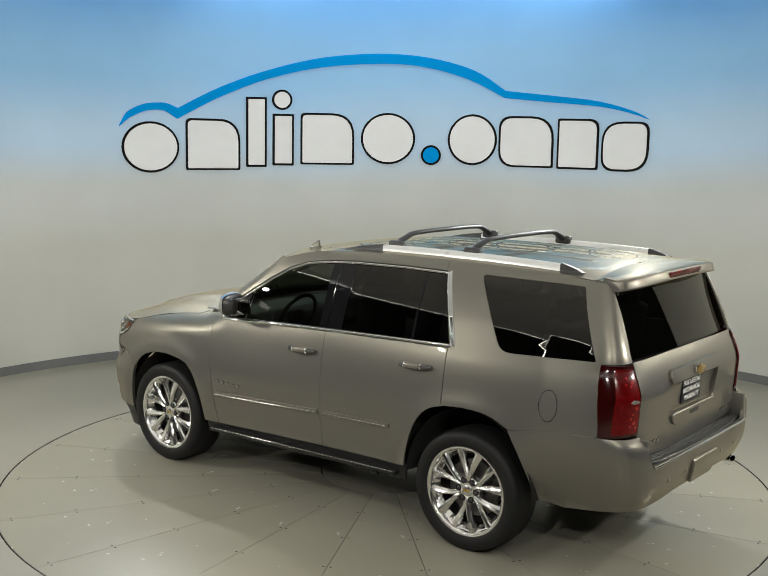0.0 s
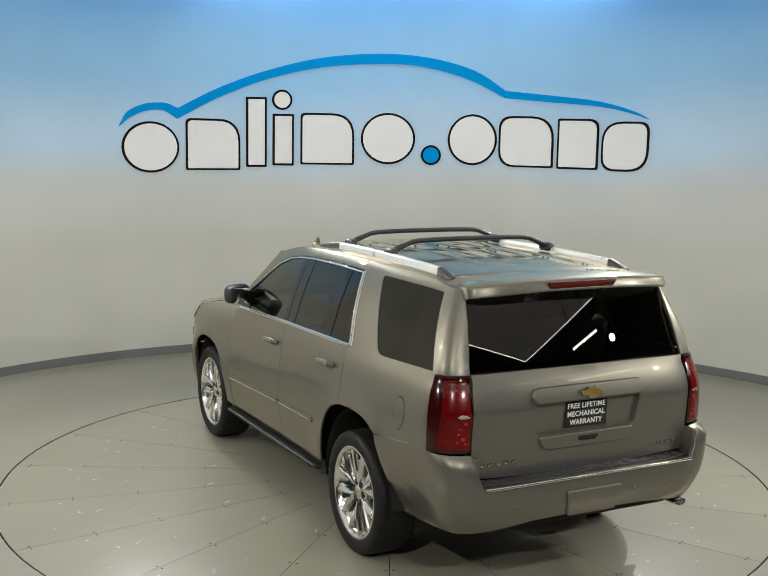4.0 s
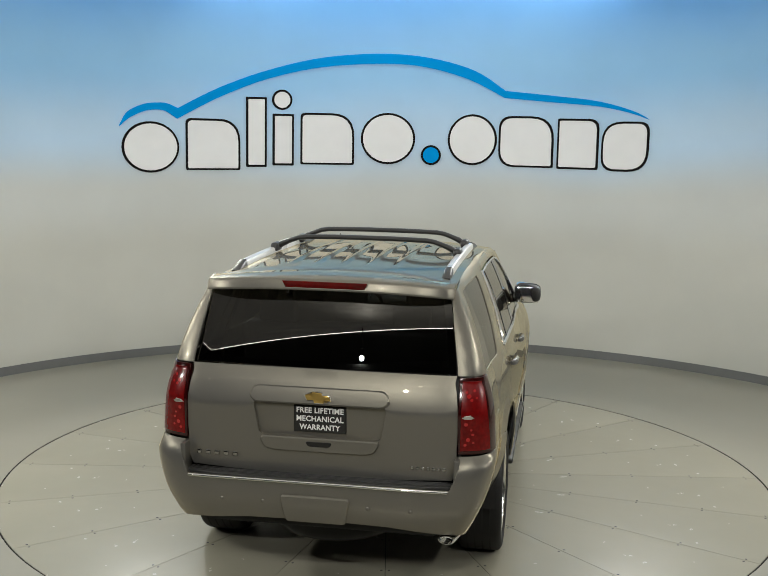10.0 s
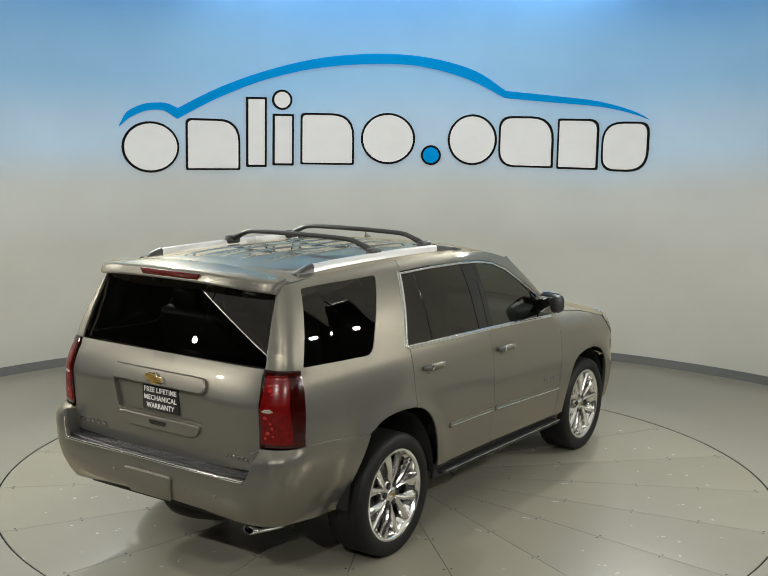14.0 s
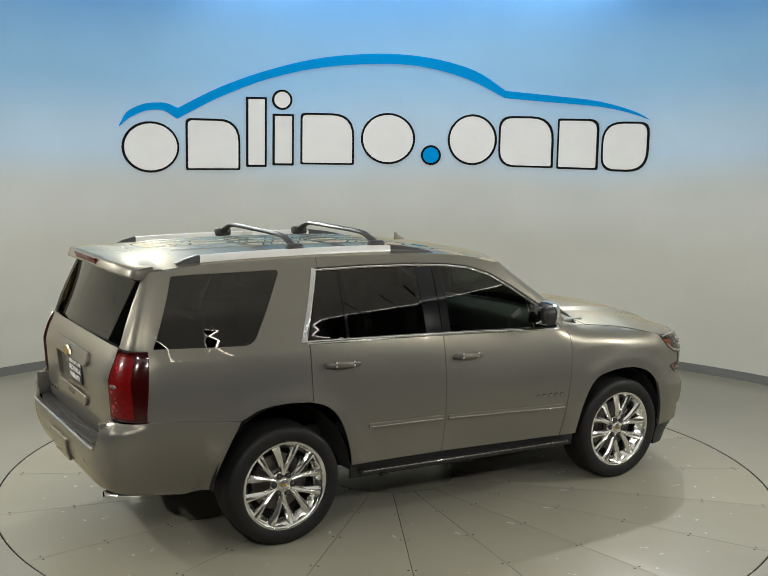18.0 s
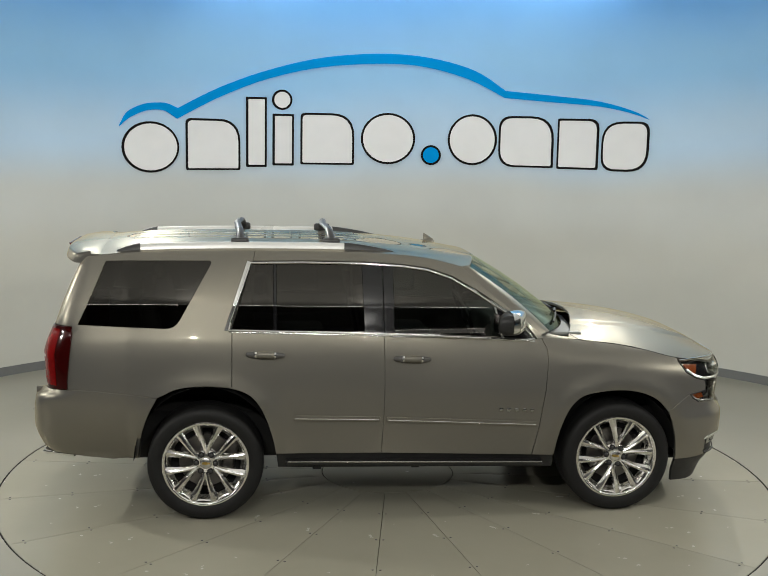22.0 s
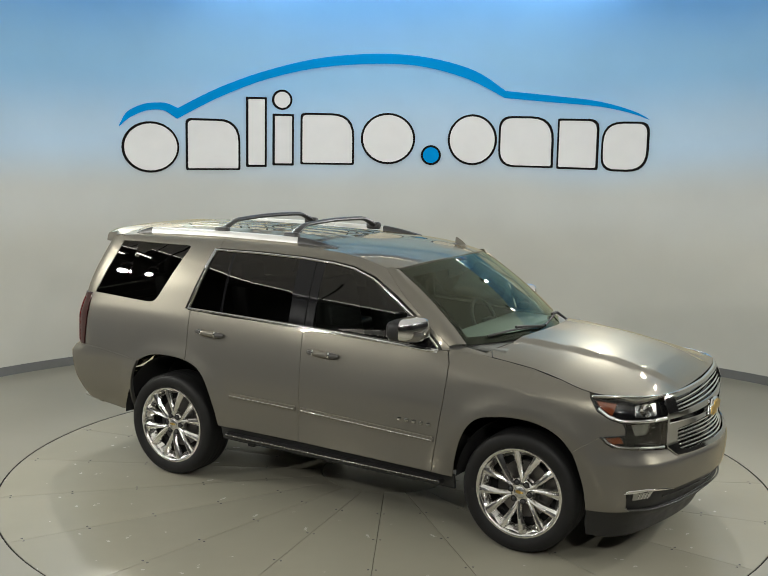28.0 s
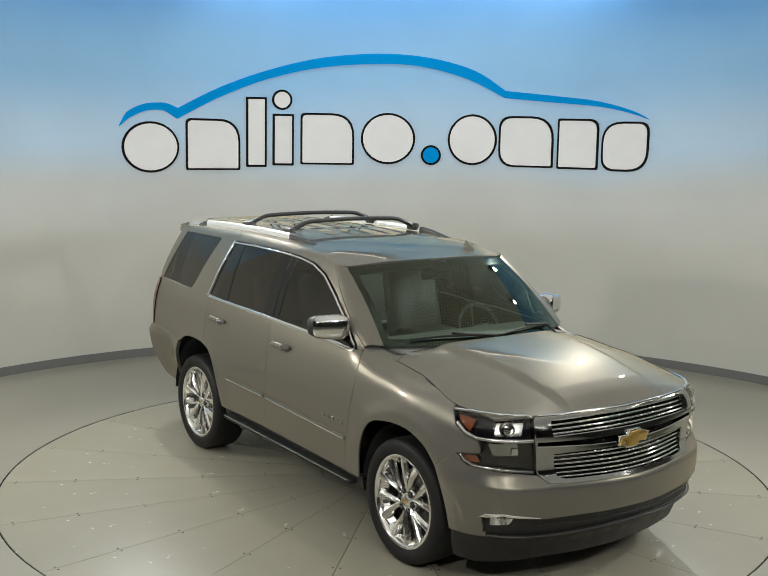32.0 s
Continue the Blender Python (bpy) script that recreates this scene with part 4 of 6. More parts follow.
def arch_liner(xw, side):
    bm = bmesh.new()
    n = 20
    rows = []
    for i in range(n + 1):
        a = radians(3 + 174 * i / n)
        rx, rz = (0.485, 0.545) if xw < 0 else (0.455, 0.495)
        rows.append([bm.verts.new((xw + rx * math.cos(a) * (1.02 if k == 2 else 1.0), side * y, 0.40 + rz * math.sin(a))) for k, y in enumerate((0.55, 0.80, 0.965))])
    for a, b in zip(rows, rows[1:]):
        for k in range(2):
            bm.faces.new((a[k], a[k + 1], b[k + 1], b[k]))
    inner = [r[0] for r in rows]
    bm.faces.new(inner)
    bmesh.ops.recalc_face_normals(bm, faces=bm.faces)
    return bm


def roof_point(x, y):
    ze = smooth_curve(ROOF_EDGE, x)
    zc = smooth_curve(ROOF_MID, x)
    ye = width_at(ze) - (0.03 * (-x - 1.0) ** 2 if x < -1.0 else 0.0) - cabin_taper(x, ze)
    t = min(1.0, abs(y) / ye)
    z = ze + (zc - ze) * (1 - t ** 2.6)
    # narrow pressed beads along the rear roof
    if -2.02 < x < -0.30 and abs(y) < 0.50:
        d = abs((y / 0.162 + 0.5) % 1.0 - 0.5) * 0.162
        z += 0.0065 * clamp01(1.25 - d / 0.020) * clamp01((x + 2.02) / 0.08) * clamp01((-0.30 - x) / 0.08) * clamp01((0.42 - abs(y)) / 0.05)
    return Vector((x, y, z))


def roof_place(x, y):
    e = 0.006
    n = (roof_point(x + e, y) - roof_point(x - e, y)).cross(roof_point(x, y + e) - roof_point(x, y - e))
    return roof_point(x, y), n.normalized()


def roof_half(x):
    return width_at(smooth_curve(ROOF_EDGE, x)) - (0.03 * (-x - 1.0) ** 2 if x < -1.0 else 0.0) - cabin_taper(x, 1.8)


def glass_front(s, t):
    """Windscreen: s from -1 to 1 across, t from 0 at the cowl to 1 at the roof."""
    k = 1 - s * s
    base = Vector((0.985 + 0.265 * k, 0.80 * s, 1.298 - 0.006 * k))
    top = Vector((0.405 + 0.115 * k, 0.715 * s, 1.750 + 0.038 * k))
    p = base.lerp(top, t)
    bow = 0.025 * math.sin(math.pi * t)
    return p + Vector((0.55, 0, 0.8)) * bow


def glass_place(s, t):
    s, t = s / 0.75, t / 0.75
    e = 0.01
    n = (glass_front(s, t + e) - glass_front(s, t - e)).cross(glass_front(s + e, t) - glass_front(s - e, t))
    n = n.normalized()
    if n.x < 0:
        n = -n
    return glass_front(s, t), n


def hood_edge(x):
    z = smooth_curve(FENDER_TOP, x)
    return side_point(u_at_x(x, z), z)[1]


HOOD_MID = [(0.95, 1.345), (1.379, 1.325), (1.615, 1.300), (1.892, 1.255), (2.091, 1.203), (2.23, 1.155), (2.30, 1.118), (2.345, 1.090), (2.40, 1.066)]


def hood_point(x, y):
    ye = max(0.35, hood_edge(min(x, 2.2)))
    ze = smooth_curve(FENDER_TOP, x)
    zc = smooth_curve(HOOD_MID, x)
    t = min(1.05, abs(y) / ye)
    z = ze + (zc - ze) * (1 - t ** 2.4)
    # raised centre
    half = 0.40 + 0.10 * clamp01((2.3 - x) / 1.0)
    z += 0.016 * clamp01((half - abs(y)) / 0.07 + 0.5) * clamp01((2.40 - x) / 0.25)
    return Vector((x, y, z))


def hood_place(x, y):
    e = 0.006
    n = (hood_point(x + e, y) - hood_point(x - e, y)).cross(hood_point(x, y + e) - hood_point(x, y - e))
    return hood_point(x, y), n.normalized()


def nose_at_y(y, z):
    """How far forward the nose reaches at a distance y from the centre line."""
    return side_point(u_at_y(abs(y), z, "nose"), z)[0]


def build_top():
    # roof skin up to the spoiler
    xs = [-2.20, -1.9, -1.5, -1.1, -0.7, -0.3, 0.0, 0.2, 0.35]
    left = [(x, roof_half(x) - 0.002) for x in xs]
    front = [(0.405 + 0.115 * (1 - (s * s)) - 0.004, 0.715 * s) for s in (0.95, 0.7, 0.45, 0.2, 0.0)]
    half = left + front
    outline = half + [(a, -b) for a, b in reversed(half) if abs(b) > 1e-6]
    part("roof", sheet(outline, roof_place, 0.021, 0.02, flip=True), M_PAINT, suv)
    # windscreen, frit band, pillars
    g = [(-0.75, 0.0), (0.75, 0.0), (0.75, 0.75), (-0.75, 0.75)]
    w = part("windshield", sheet(g, glass_place, 0.028, 0.004), M_WINDSHIELD, suv, "clear green-tinted windscreen")
    w.visible_shadow = False

    def frit(s, t):
        p, n = glass_place(s, t)
        return p - n * 0.006, n
    part("windshield_border", sheet([(-0.75, -0.01), (0.75, -0.01), (0.75, 0.76), (-0.75, 0.76)], frit, 0.08, 0.0, [[(-0.71, 0.06), (0.71, 0.06), (0.70, 0.665), (-0.70, 0.665)]]), M_GLOSSBLACK, suv, "black printed glass border")
    for side in (1, -1):
        bm = bmesh.new()
        rows = []
        keys = [(0.90, 1.292), (0.80, 1.374), (0.70, 1.455), (0.60, 1.53), (0.50, 1.605), (0.415, 1.676), (0.33, 1.765)]
        for i, (x, z) in enumerate(keys):
            t = i / (len(keys) - 1)
            po = Vector((x, side * side_point(x, z)[1], z))
            pi = glass_front(side * 1.0, t)
            mid = (po + pi) / 2 + Vector((0.018, side * 0.012, 0.012))
            rows.append([bm.verts.new(v) for v in (po + Vector((-0.01, -side * 0.004, -0.004)), po.lerp(mid, 0.5) + Vector((0.004, side * 0.004, 0.003)), mid, mid.lerp(pi, 0.6), pi + Vector((0.002, 0, 0.002)), pi + Vector((-0.02, 0, -0.02)))])
        for a, b in zip(rows, rows[1:]):
            for k in range(5):
                bm.faces.new((a[k], a[k + 1], b[k + 1], b[k]))
        bmesh.ops.recalc_face_normals(bm, faces=bm.faces)
        part("windshield_pillar", bm, M_PAINT, suv)
        # painted corner between pillar foot, fender and hood
        ex = [0.89, 0.95, 1.02, 1.09, 1.16]
        bm = bmesh.new()
        rows = []
        for k, x in enumerate(ex):
            s = k / 4
            zt = smooth_curve(FENDER_TOP, x)
            po = Vector((x, side * (side_point(x, zt)[1] + 0.002), zt - 0.003))
            pi = Vector((0.968 + 0.192 * s, side * (0.812 - 0.072 * s), 1.286 - 0.050 * s))
            rows.append([bm.verts.new(po.lerp(pi, t) + Vector((0, 0, 0.010 * math.sin(math.pi * t)))) for t in (0, 0.2, 0.4, 0.6, 0.8, 1.0)])
        for p, q in zip(rows, rows[1:]):
            for k in range(5):
                bm.faces.new((p[k], p[k + 1], q[k + 1], q[k]))
        bmesh.ops.recalc_face_normals(bm, faces=bm.faces)
        part("fender_corner", bm, M_PAINT, suv)
    # cowl, wipers
    part("cowl", sheet([(-0.70, 1.04), (-0.5, 1.13), (0, 1.21), (0.5, 1.13), (0.70, 1.04), (0.72, 1.14), (0.5, 1.24), (0, 1.31), (-0.5, 1.24), (-0.72, 1.14)],
                       lambda a, b: (Vector((b, a, 1.272 + 0.0 * b)), Vector((0, 0, 1))), 0.07, 0.02), M_BLACK, suv, "black plastic cowl")
    for y0, y1 in ((0.60, 0.02), (-0.05, -0.62)):
        arm = part("wiper", tube([Vector((1.17, y0, 1.29)), glass_front(y0 / 0.76 * 0.9, 0.05) + Vector((0.02, 0, 0.02)), glass_front((y0 + y1) / 1.52, 0.10) + Vector((0.015, 0, 0.02))], 0.010, 6), M_BLACK, suv)
        part("wiper_blade", tube([glass_front((y0 + (y1 - y0) * i / 6) / 0.78, 0.05 + 0.03 * math.sin(math.pi * i / 6)) + Vector((0.010, 0, 0.014)) for i in range(7)], 0.008, 6), M_BLACK, arm)
    # hood
    hl = []
    for x in (1.12, 1.3, 1.5, 1.7, 1.85, 1.93, 1.99, 2.05):
        hl.append((x, hood_edge(x) - 0.004))
    fr = [(nose_at_y(y, 1.098) - 0.004, y) for y in (0.86, 0.80, 0.74, 0.66, 0.58, 0.48, 0.36, 0.24, 0.12, 0.0)]
    back = [(1.315, 0.0), (1.30, 0.2), (1.26, 0.4), (1.195, 0.62)]
    hh = back + hl + fr
    outline = hh + [(a, -b) for a, b in reversed(hh) if abs(b) > 1e-6]
    hood = part("hood", sheet(outline, hood_place, 0.03, 0.02, flip=True), M_PAINT, suv)
    for side in (1, -1):
        gap = [(1.22, 0.55), (1.195, 0.62), (1.165, 0.70), (1.15, 0.75)] + [(x, hood_edge(x) - 0.002) for x in (1.20, 1.3, 1.4, 1.5, 1.6, 1.7, 1.78, 1.85, 1.93, 1.99)]
        part("hood_seal", tube([hood_place(x, side * y)[0] for x, y in gap], 0.0034, 6), M_BLACK, hood, "dark gap seal along the hood edge")
    # roof rails
    for side in (1, -1):
        def rail_y(x):
            return side * (0.634 + 0.008 * clamp01((-x - 0.6) / 1.4))

        def rail(x0, x1, h0, h1, hm, wd, n):
            bm = bmesh.new()
            rows = []
            for i in range(n + 1):
                s = i / n
                x = x0 + (x1 - x0) * s
                h = h0 + (h1 - h0) * s + hm * math.sin(math.pi * s)
                b = roof_point(x, rail_y(x))
                y = rail_y(x)
                rows.append([bm.verts.new(v) for v in ((x, y - wd, b.z - 0.012), (x, y - wd * 0.9, b.z + h * 0.8), (x, y - wd * 0.5, b.z + h), (x, y + wd * 0.5, b.z + h), (x, y + wd * 0.9, b.z + h * 0.8), (x, y + wd, b.z - 0.012))])
            for a, b2 in zip(rows, rows[1:]):
                for k in range(6):
                    bm.faces.new((a[k], a[(k + 1) % 6], b2[(k + 1) % 6], b2[k]))
            bm.faces.new(rows[0])
            bm.faces.new(rows[-1][::-1])
            bmesh.ops.recalc_face_normals(bm, faces=bm.faces)
            return bm
        rr = part("roof_rail", rail(-1.93, -0.50, 0.040, 0.040, 0.0, 0.026, 16), M_RAIL, suv, "bright silver roof rail")
        part("rail_end", rail(-2.09, -1.93, 0.004, 0.045, 0.004, 0.027, 6), M_GREYTRIM, rr, "dark grey rail end cap")
        part("rail_end", rail(-0.50, -0.15, 0.045, 0.002, 0.004, 0.027, 8), M_GREYTRIM, rr, "dark grey rail end cap")
    for xb in (-1.27, -0.62):
        pts, rad = [], []
        ye = 0.622 if xb < -1.0 else 0.606
        for i in range(25):
            s = -1 + 2 * i / 24
            a = abs(s)
            h = 0.052 + 0.066 * clamp01((1 - a) / 0.28) ** 0.75
            pts.append((xb + 0.035 * a, s * ye, smooth_curve(ROOF_EDGE, xb) + h + 0.018 * (1 - a * a)))
            rad.append(0.033 if a > 0.85 else 0.027)
        cb = part("cross_bar", tube(pts, rad, 8, 0.62), M_GREYTRIM, suv, "dark grey roof cross bar")
        for side in (1, -1):
            part("bar_foot", box_bm((0.13, 0.055, 0.06), (xb + 0.03, side * ye, smooth_curve(ROOF_EDGE, xb) + 0.055), 0.02, 3), M_GREYTRIM, cb)
    # fin aerial over the driver's side: a low round foot and a fin raked back
    ax, ay = 0.275, 0.495
    fin_foot = lathe([(0.001, 0.016), (0.022, 0.014), (0.034, 0.008), (0.038, 0.0), (0.038, -0.012)], 24, "Z")
    az = roof_point(ax, ay).z
    bmesh.ops.transform(fin_foot, matrix=Matrix.Translation((ax, ay, az)) @ Matrix.Diagonal((1.75, 1.0, 1.0, 1.0)), verts=fin_foot.verts)
    aerial = part("roof_aerial", fin_foot, M_PAINT, suv, "small body-coloured shark-fin aerial")
    bm = bmesh.new()
    rows = []
    for i in range(11):
        s = i / 10
        x = ax + 0.058 - 0.086 * s
        top = 0.008 + 0.054 * s ** 0.8 * (1.0 if i < 10 else 0.93)
        wd = 0.004 + 0.016 * math.sin(math.pi * (0.12 + 0.68 * s))
        rows.append([bm.verts.new((x, ay + k * wd, az + 0.006 + top * h)) for k, h in ((-1, 0), (-0.72, 0.45), (-0.34, 0.86), (0, 1), (0.34, 0.86), (0.72, 0.45), (1, 0))])
    for p, q in zip(rows, rows[1:]):
        for k in range(6):
            bm.faces.new((p[k], p[k + 1], q[k + 1], q[k]))
    bm.faces.new(rows[0])
    bm.faces.new(rows[-1][::-1])
    bmesh.ops.recalc_face_normals(bm, faces=bm.faces)
    part("fin", bm, M_PAINT, aerial)
    # spoiler
    bm = bmesh.new()
    rows = []
    ny = 28
    for i in range(ny + 1):
        s = -1 + 2 * i / ny
        a = abs(s)
        y = 0.72 * s
        dx, dz = 0.10 * a ** 5, -0.034 * a ** 3
        rz = roof_point(-2.195, min(0.69, abs(y)) * (1 if y >= 0 else -1)).z
        sec = [(-2.198, rz - 0.01), (-2.200, rz), (-2.26, rz - 0.001), (-2.36, 1.892 + dz), (-2.440, 1.879 + dz), (-2.452, 1.876 + dz), (-2.459, 1.870 + dz), (-2.462, 1.862 + dz), (-2.474, 1.826 + dz), (-2.475, 1.818 + dz), (-2.470, 1.813 + dz), (-2.458, 1.811 + dz), (-2.36, 1.806 + dz), (-2.20, 1.81 + dz)]
        rows.append([bm.verts.new((x + (dx if x < -2.3 else 0), y, z)) for x, z in sec])
    for a, b in zip(rows, rows[1:]):
        for k in range(len(a) - 1):
            bm.faces.new((a[k], a[k + 1], b[k + 1], b[k]))
    bm.faces.new(rows[0])
    bm.faces.new(rows[-1][::-1])
    bmesh.ops.recalc_face_normals(bm, faces=bm.faces)
    sp = part("rear_spoiler", bm, M_PAINT, suv)
    lamp = [(0.245, 1.866), (0.228, 1.828), (-0.228, 1.828), (-0.245, 1.866)]
    part("brake_light", prism(lamp, 0.014, 0.004, lambda a, b, d: (-2.470 - d - 0.3 * (b - 1.86), a, b)), M_RED, sp, "red high brake light")
    # washer dots under the spoiler
    for y in (0.24, -0.24):
        part("wiper_stop", box_bm((0.012, 0.012, 0.02), (-2.375, y, 1.79), 0.003), M_BLACK, sp)


def build_rear():
    B = lambda y, z: (b_at_y(y, z, "tail"), z)
    gate = mirrored([B(0.0, 1.372), B(0.3, 1.372), B(0.6, 1.372), B(0.762, 1.372), B(0.776, 1.2), B(0.778, 1.0), B(0.776, 0.83), B(0.768, 0.785), B(0.5, 0.772), B(0.0, 0.765)])
    recess = rounded(mirrored([B(0.0, 1.190), B(0.385, 1.190), B(0.350, 0.985), B(0.0, 0.980)]), 0.03)
    tg = body_panel("tailgate", gate, [recess], end="tail", step=0.05, thick=0.03)
    part("plate_recess", sheet([(a * 1.04, b + (0.01 if b > 1.1 else -0.01)) for a, b in recess], on_end("tail", -0.028), 0.06, 0.0), M_PAINT, tg)
    # pull bar over the plate, lower lip with notch
    bar = rounded([B(0.395, 1.215)[:2], B(0.375, 1.268)[:2], B(-0.375, 1.268)[:2], B(-0.395, 1.215)[:2], B(-0.365, 1.190)[:2], B(0.365, 1.190)[:2]], 0.03)
    part("gate_trim", sheet(bar, on_end("tail", 0.026), 0.04, 0.03, edge=0.012), M_PAINT, tg)
    lip = rounded([B(0.345, 0.985), B(-0.345, 0.985), B(-0.315, 0.925), B(-0.26, 0.912), B(0.26, 0.912), B(0.315, 0.925)], 0.025)
    part("gate_lip", sheet(lip, on_end("tail", 0.018), 0.05, 0.024, edge=0.008), M_PAINT, tg)
    part("gate_release", sheet(rounded([B(0.075, 0.968), B(-0.075, 0.968), B(-0.06, 0.942), B(0.06, 0.942)], 0.012), on_end("tail", 0.0205), 0.04, 0.003), M_GLOSSBLACK, tg, "dark release notch")
    # emblem: plain gold cross shape with chrome edge
    bow = [(-0.074, -0.014), (-0.030, -0.014), (-0.034, -0.030), (0.020, -0.030), (0.025, -0.014), (0.062, -0.014), (0.074, 0.014), (0.030, 0.014), (0.034, 0.030), (-0.020, 0.030), (-0.025, 0.014), (-0.062, 0.014)]
    part("emblem_edge", prism([(a * 1.09, b * 1.16) for a, b in bow], 0.012, 0.003, lambda a, b, d: (-2.606 - d, a, 1.232 + b)), M_CHROME, tg, "chrome emblem edge")
    part("emblem", prism(bow, 0.006, 0.002, lambda a, b, d: (-2.616 - d, a, 1.232 + b)), M_GOLD, tg, "plain gold emblem")
    # dealer plate
    pl = part("dealer_plate", box_bm((0.012, 0.305, 0.157), (-2.556, 0, 1.094), 0.004), M_PLATE, tg, "black dealer plate with white capital lettering")
    for i, line in enumerate(("FREE LIFETIME", "MECHANICAL", "WARRANTY")):
        cu = bpy.data.curves.new("plate_line", "FONT")
        cu.body, cu.size, cu.align_x, cu.align_y = line, 0.0435, "CENTER", "CENTER"
        cu.extrude, cu.offset, cu.resolution_u = 0.0006, 0.0011, 3
        cu.space_word, cu.space_character = 1.0, 1.06
        tmp = new("plate_line", cu)
        me = bpy.data.meshes.new_from_object(tmp.evaluated_get(bpy.context.evaluated_depsgraph_get()))
        bpy.data.objects.remove(tmp)
        me.materials.clear()
        me.materials.append(M_WHITE)
        wide = (max(v.co.x for v in me.vertices) - min(v.co.x for v in me.vertices)) or 1.0
        k = (0.272, 0.272, 0.236)[i] / wide
        ob = new("lettering", me)
        ob.parent = pl
        ob.matrix_basis = Matrix.Translation((-2.5632, 0, 1.143 - 0.0485 * i)) @ Matrix(((0, 0, -1, 0), (-k, 0, 0, 0), (0, 1, 0, 0), (0, 0, 0, 1)))
        tagged(ob, label="white capital lettering")
    # badge blocks: five and seven plain chrome blocks
    for i in range(5):
        p, n = on_end("tail", 0.003)(b_at_y(0.715 - 0.054 * i, 0.862, "tail"), 0.862)
        part("badge_block", box_bm((0.007, 0.028, 0.026), p, 0.003), M_GRILLE, tg, "small chrome badge block")
    for i in range(7):
        p, n = on_end("tail", 0.003)(b_at_y(-0.535 - 0.030 * i, 0.850, "tail"), 0.850)
        part("badge_block", box_bm((0.007, 0.018, 0.020), p, 0.003), M_GRILLE, tg, "small chrome badge block")
    # rear glass, gently bowed
    def pane(d):
        def place(y, z):
            n = Vector((-1.0, 0.27 * y, 0.39 + 0.2 * (z - 1.6))).normalized()
            return Vector((-2.503 + 0.385 * (z - 1.38) + 0.06 * y * y, y, z)) + n * d, n
        return place
    gl = mirrored([(0.0, 1.822), (0.4, 1.819), (0.696, 1.808), (0.726, 1.62), (0.752, 1.40), (0.754, 1.378), (0.4, 1.378), (0.0, 1.378)])
    g = part("rear_glass", sheet(gl, pane(0.0), 0.04, 0.004), M_GLASS_DARK, tg, "black privacy glass")
    g.visible_shadow = False
    hole = [(a * 0.945, 1.41 + (b - 1.378) * 0.86) for a, b in gl]
    part("glass_border", sheet(gl, pane(-0.006), 0.08, 0.0, [hole]), M_GLOSSBLACK, tg, "black printed glass border")
    # tail lamps
    for side in (1, -1):
        def lampb(pts):
            return [(side * (u - UR), z) for u, z in pts]
        zs = [0.945, 1.0, 1.08, 1.16, 1.24, 1.32, 1.360]
        outer = [(u_at_x(-2.366 - 0.030 * clamp01((1.30 - z) / 0.30), z), z) for z in zs]
        inner = [(u_at_y(0.784 - 0.012 * (z - 1.15), z, "tail"), z) for z in reversed(zs)]
        tl = part("tail_lamp", sheet(lampb(outer + inner), on_end("tail", 0.010), 0.04, 0.03, flip=False), M_REDDARK, suv, "red tail lamp with dark outer strip")
        mid = [(u_at_y(0.962 * (width_at(z) - 0.03), z, "tail"), z) for z in (0.965, 1.05, 1.15, 1.25, 1.30, 1.342)]
        inn = [(u_at_y(0.797, z, "tail"), z) for z in (1.342, 1.30, 1.25, 1.15, 1.05, 0.965)]
        part("red_lens", sheet(lampb(mid + inn), on_end("tail", 0.0135), 0.03, 0.004), M_RED, tl, "bright red ribbed lens")
        part("reverse_lens", sheet(lampb([(u_at_y(y, z, "tail"), z) for y, z in ((0.848, 1.146), (0.862, 1.153), (0.845, 1.166), (0.815, 1.162), (0.800, 1.154), (0.815, 1.148))]), on_end("tail", 0.0155), 0.03, 0.003), M_CHROME, tl, "clear reversing lens")
        for y, z, r in ((0.835, 1.030, 0.011), (0.858, 1.058, 0.007), (0.832, 1.265, 0.011), (0.857, 1.292, 0.007), (0.818, 1.286, 0.007), (0.846, 1.245, 0.008), (0.822, 1.118, 0.010), (0.850, 1.085, 0.006), (0.820, 1.000, 0.008), (0.862, 1.012, 0.006), (0.870, 1.255, 0.006)):
            ring = [(side * (u_at_y(y + r * math.cos(k * math.pi / 5), z + r * math.sin(k * math.pi / 5), "tail") - UR), z + r * math.sin(k * math.pi / 5)) for k in range(10)]
            part("lamp_jewel", sheet(ring, on_end("tail", 0.0145), 0.02, 0.001, edge=0.0005), M_REDJEWEL, tl)
    # rear bumper
    Bb = lambda x, z: (b_at_x(x, z, 1, "tail", TAIL_BUMPER), z)
    flank = lambda x, z: (u_at_x(x, z, TAIL_BUMPER) - UR, z)
    bumper = mirrored([B(0.0, 0.752), B(0.4, 0.752), B(0.772, 0.754), B(0.784, 0.80), B(0.792, 0.932), flank(-2.362, 0.936), flank(-2.2, 0.926), flank(-2.0, 0.901), flank(-1.80, 0.878),
                       flank(-1.822, 0.84), flank(-1.846, 0.795), flank(-1.868, 0.747), flank(-1.888, 0.694), flank(-1.906, 0.636), flank(-1.922, 0.575), flank(-1.937, 0.50), flank(-1.95, 0.42), flank(-2.12, 0.408), flank(-2.30, 0.430), B(0.80, 0.490), B(0.5, 0.520), B(0.0, 0.530)])
    bp = part("rear_bumper", sheet(bumper, on_end("tail", 0.002, TAIL_BUMPER), 0.05, 0.03), M_PAINT, suv)
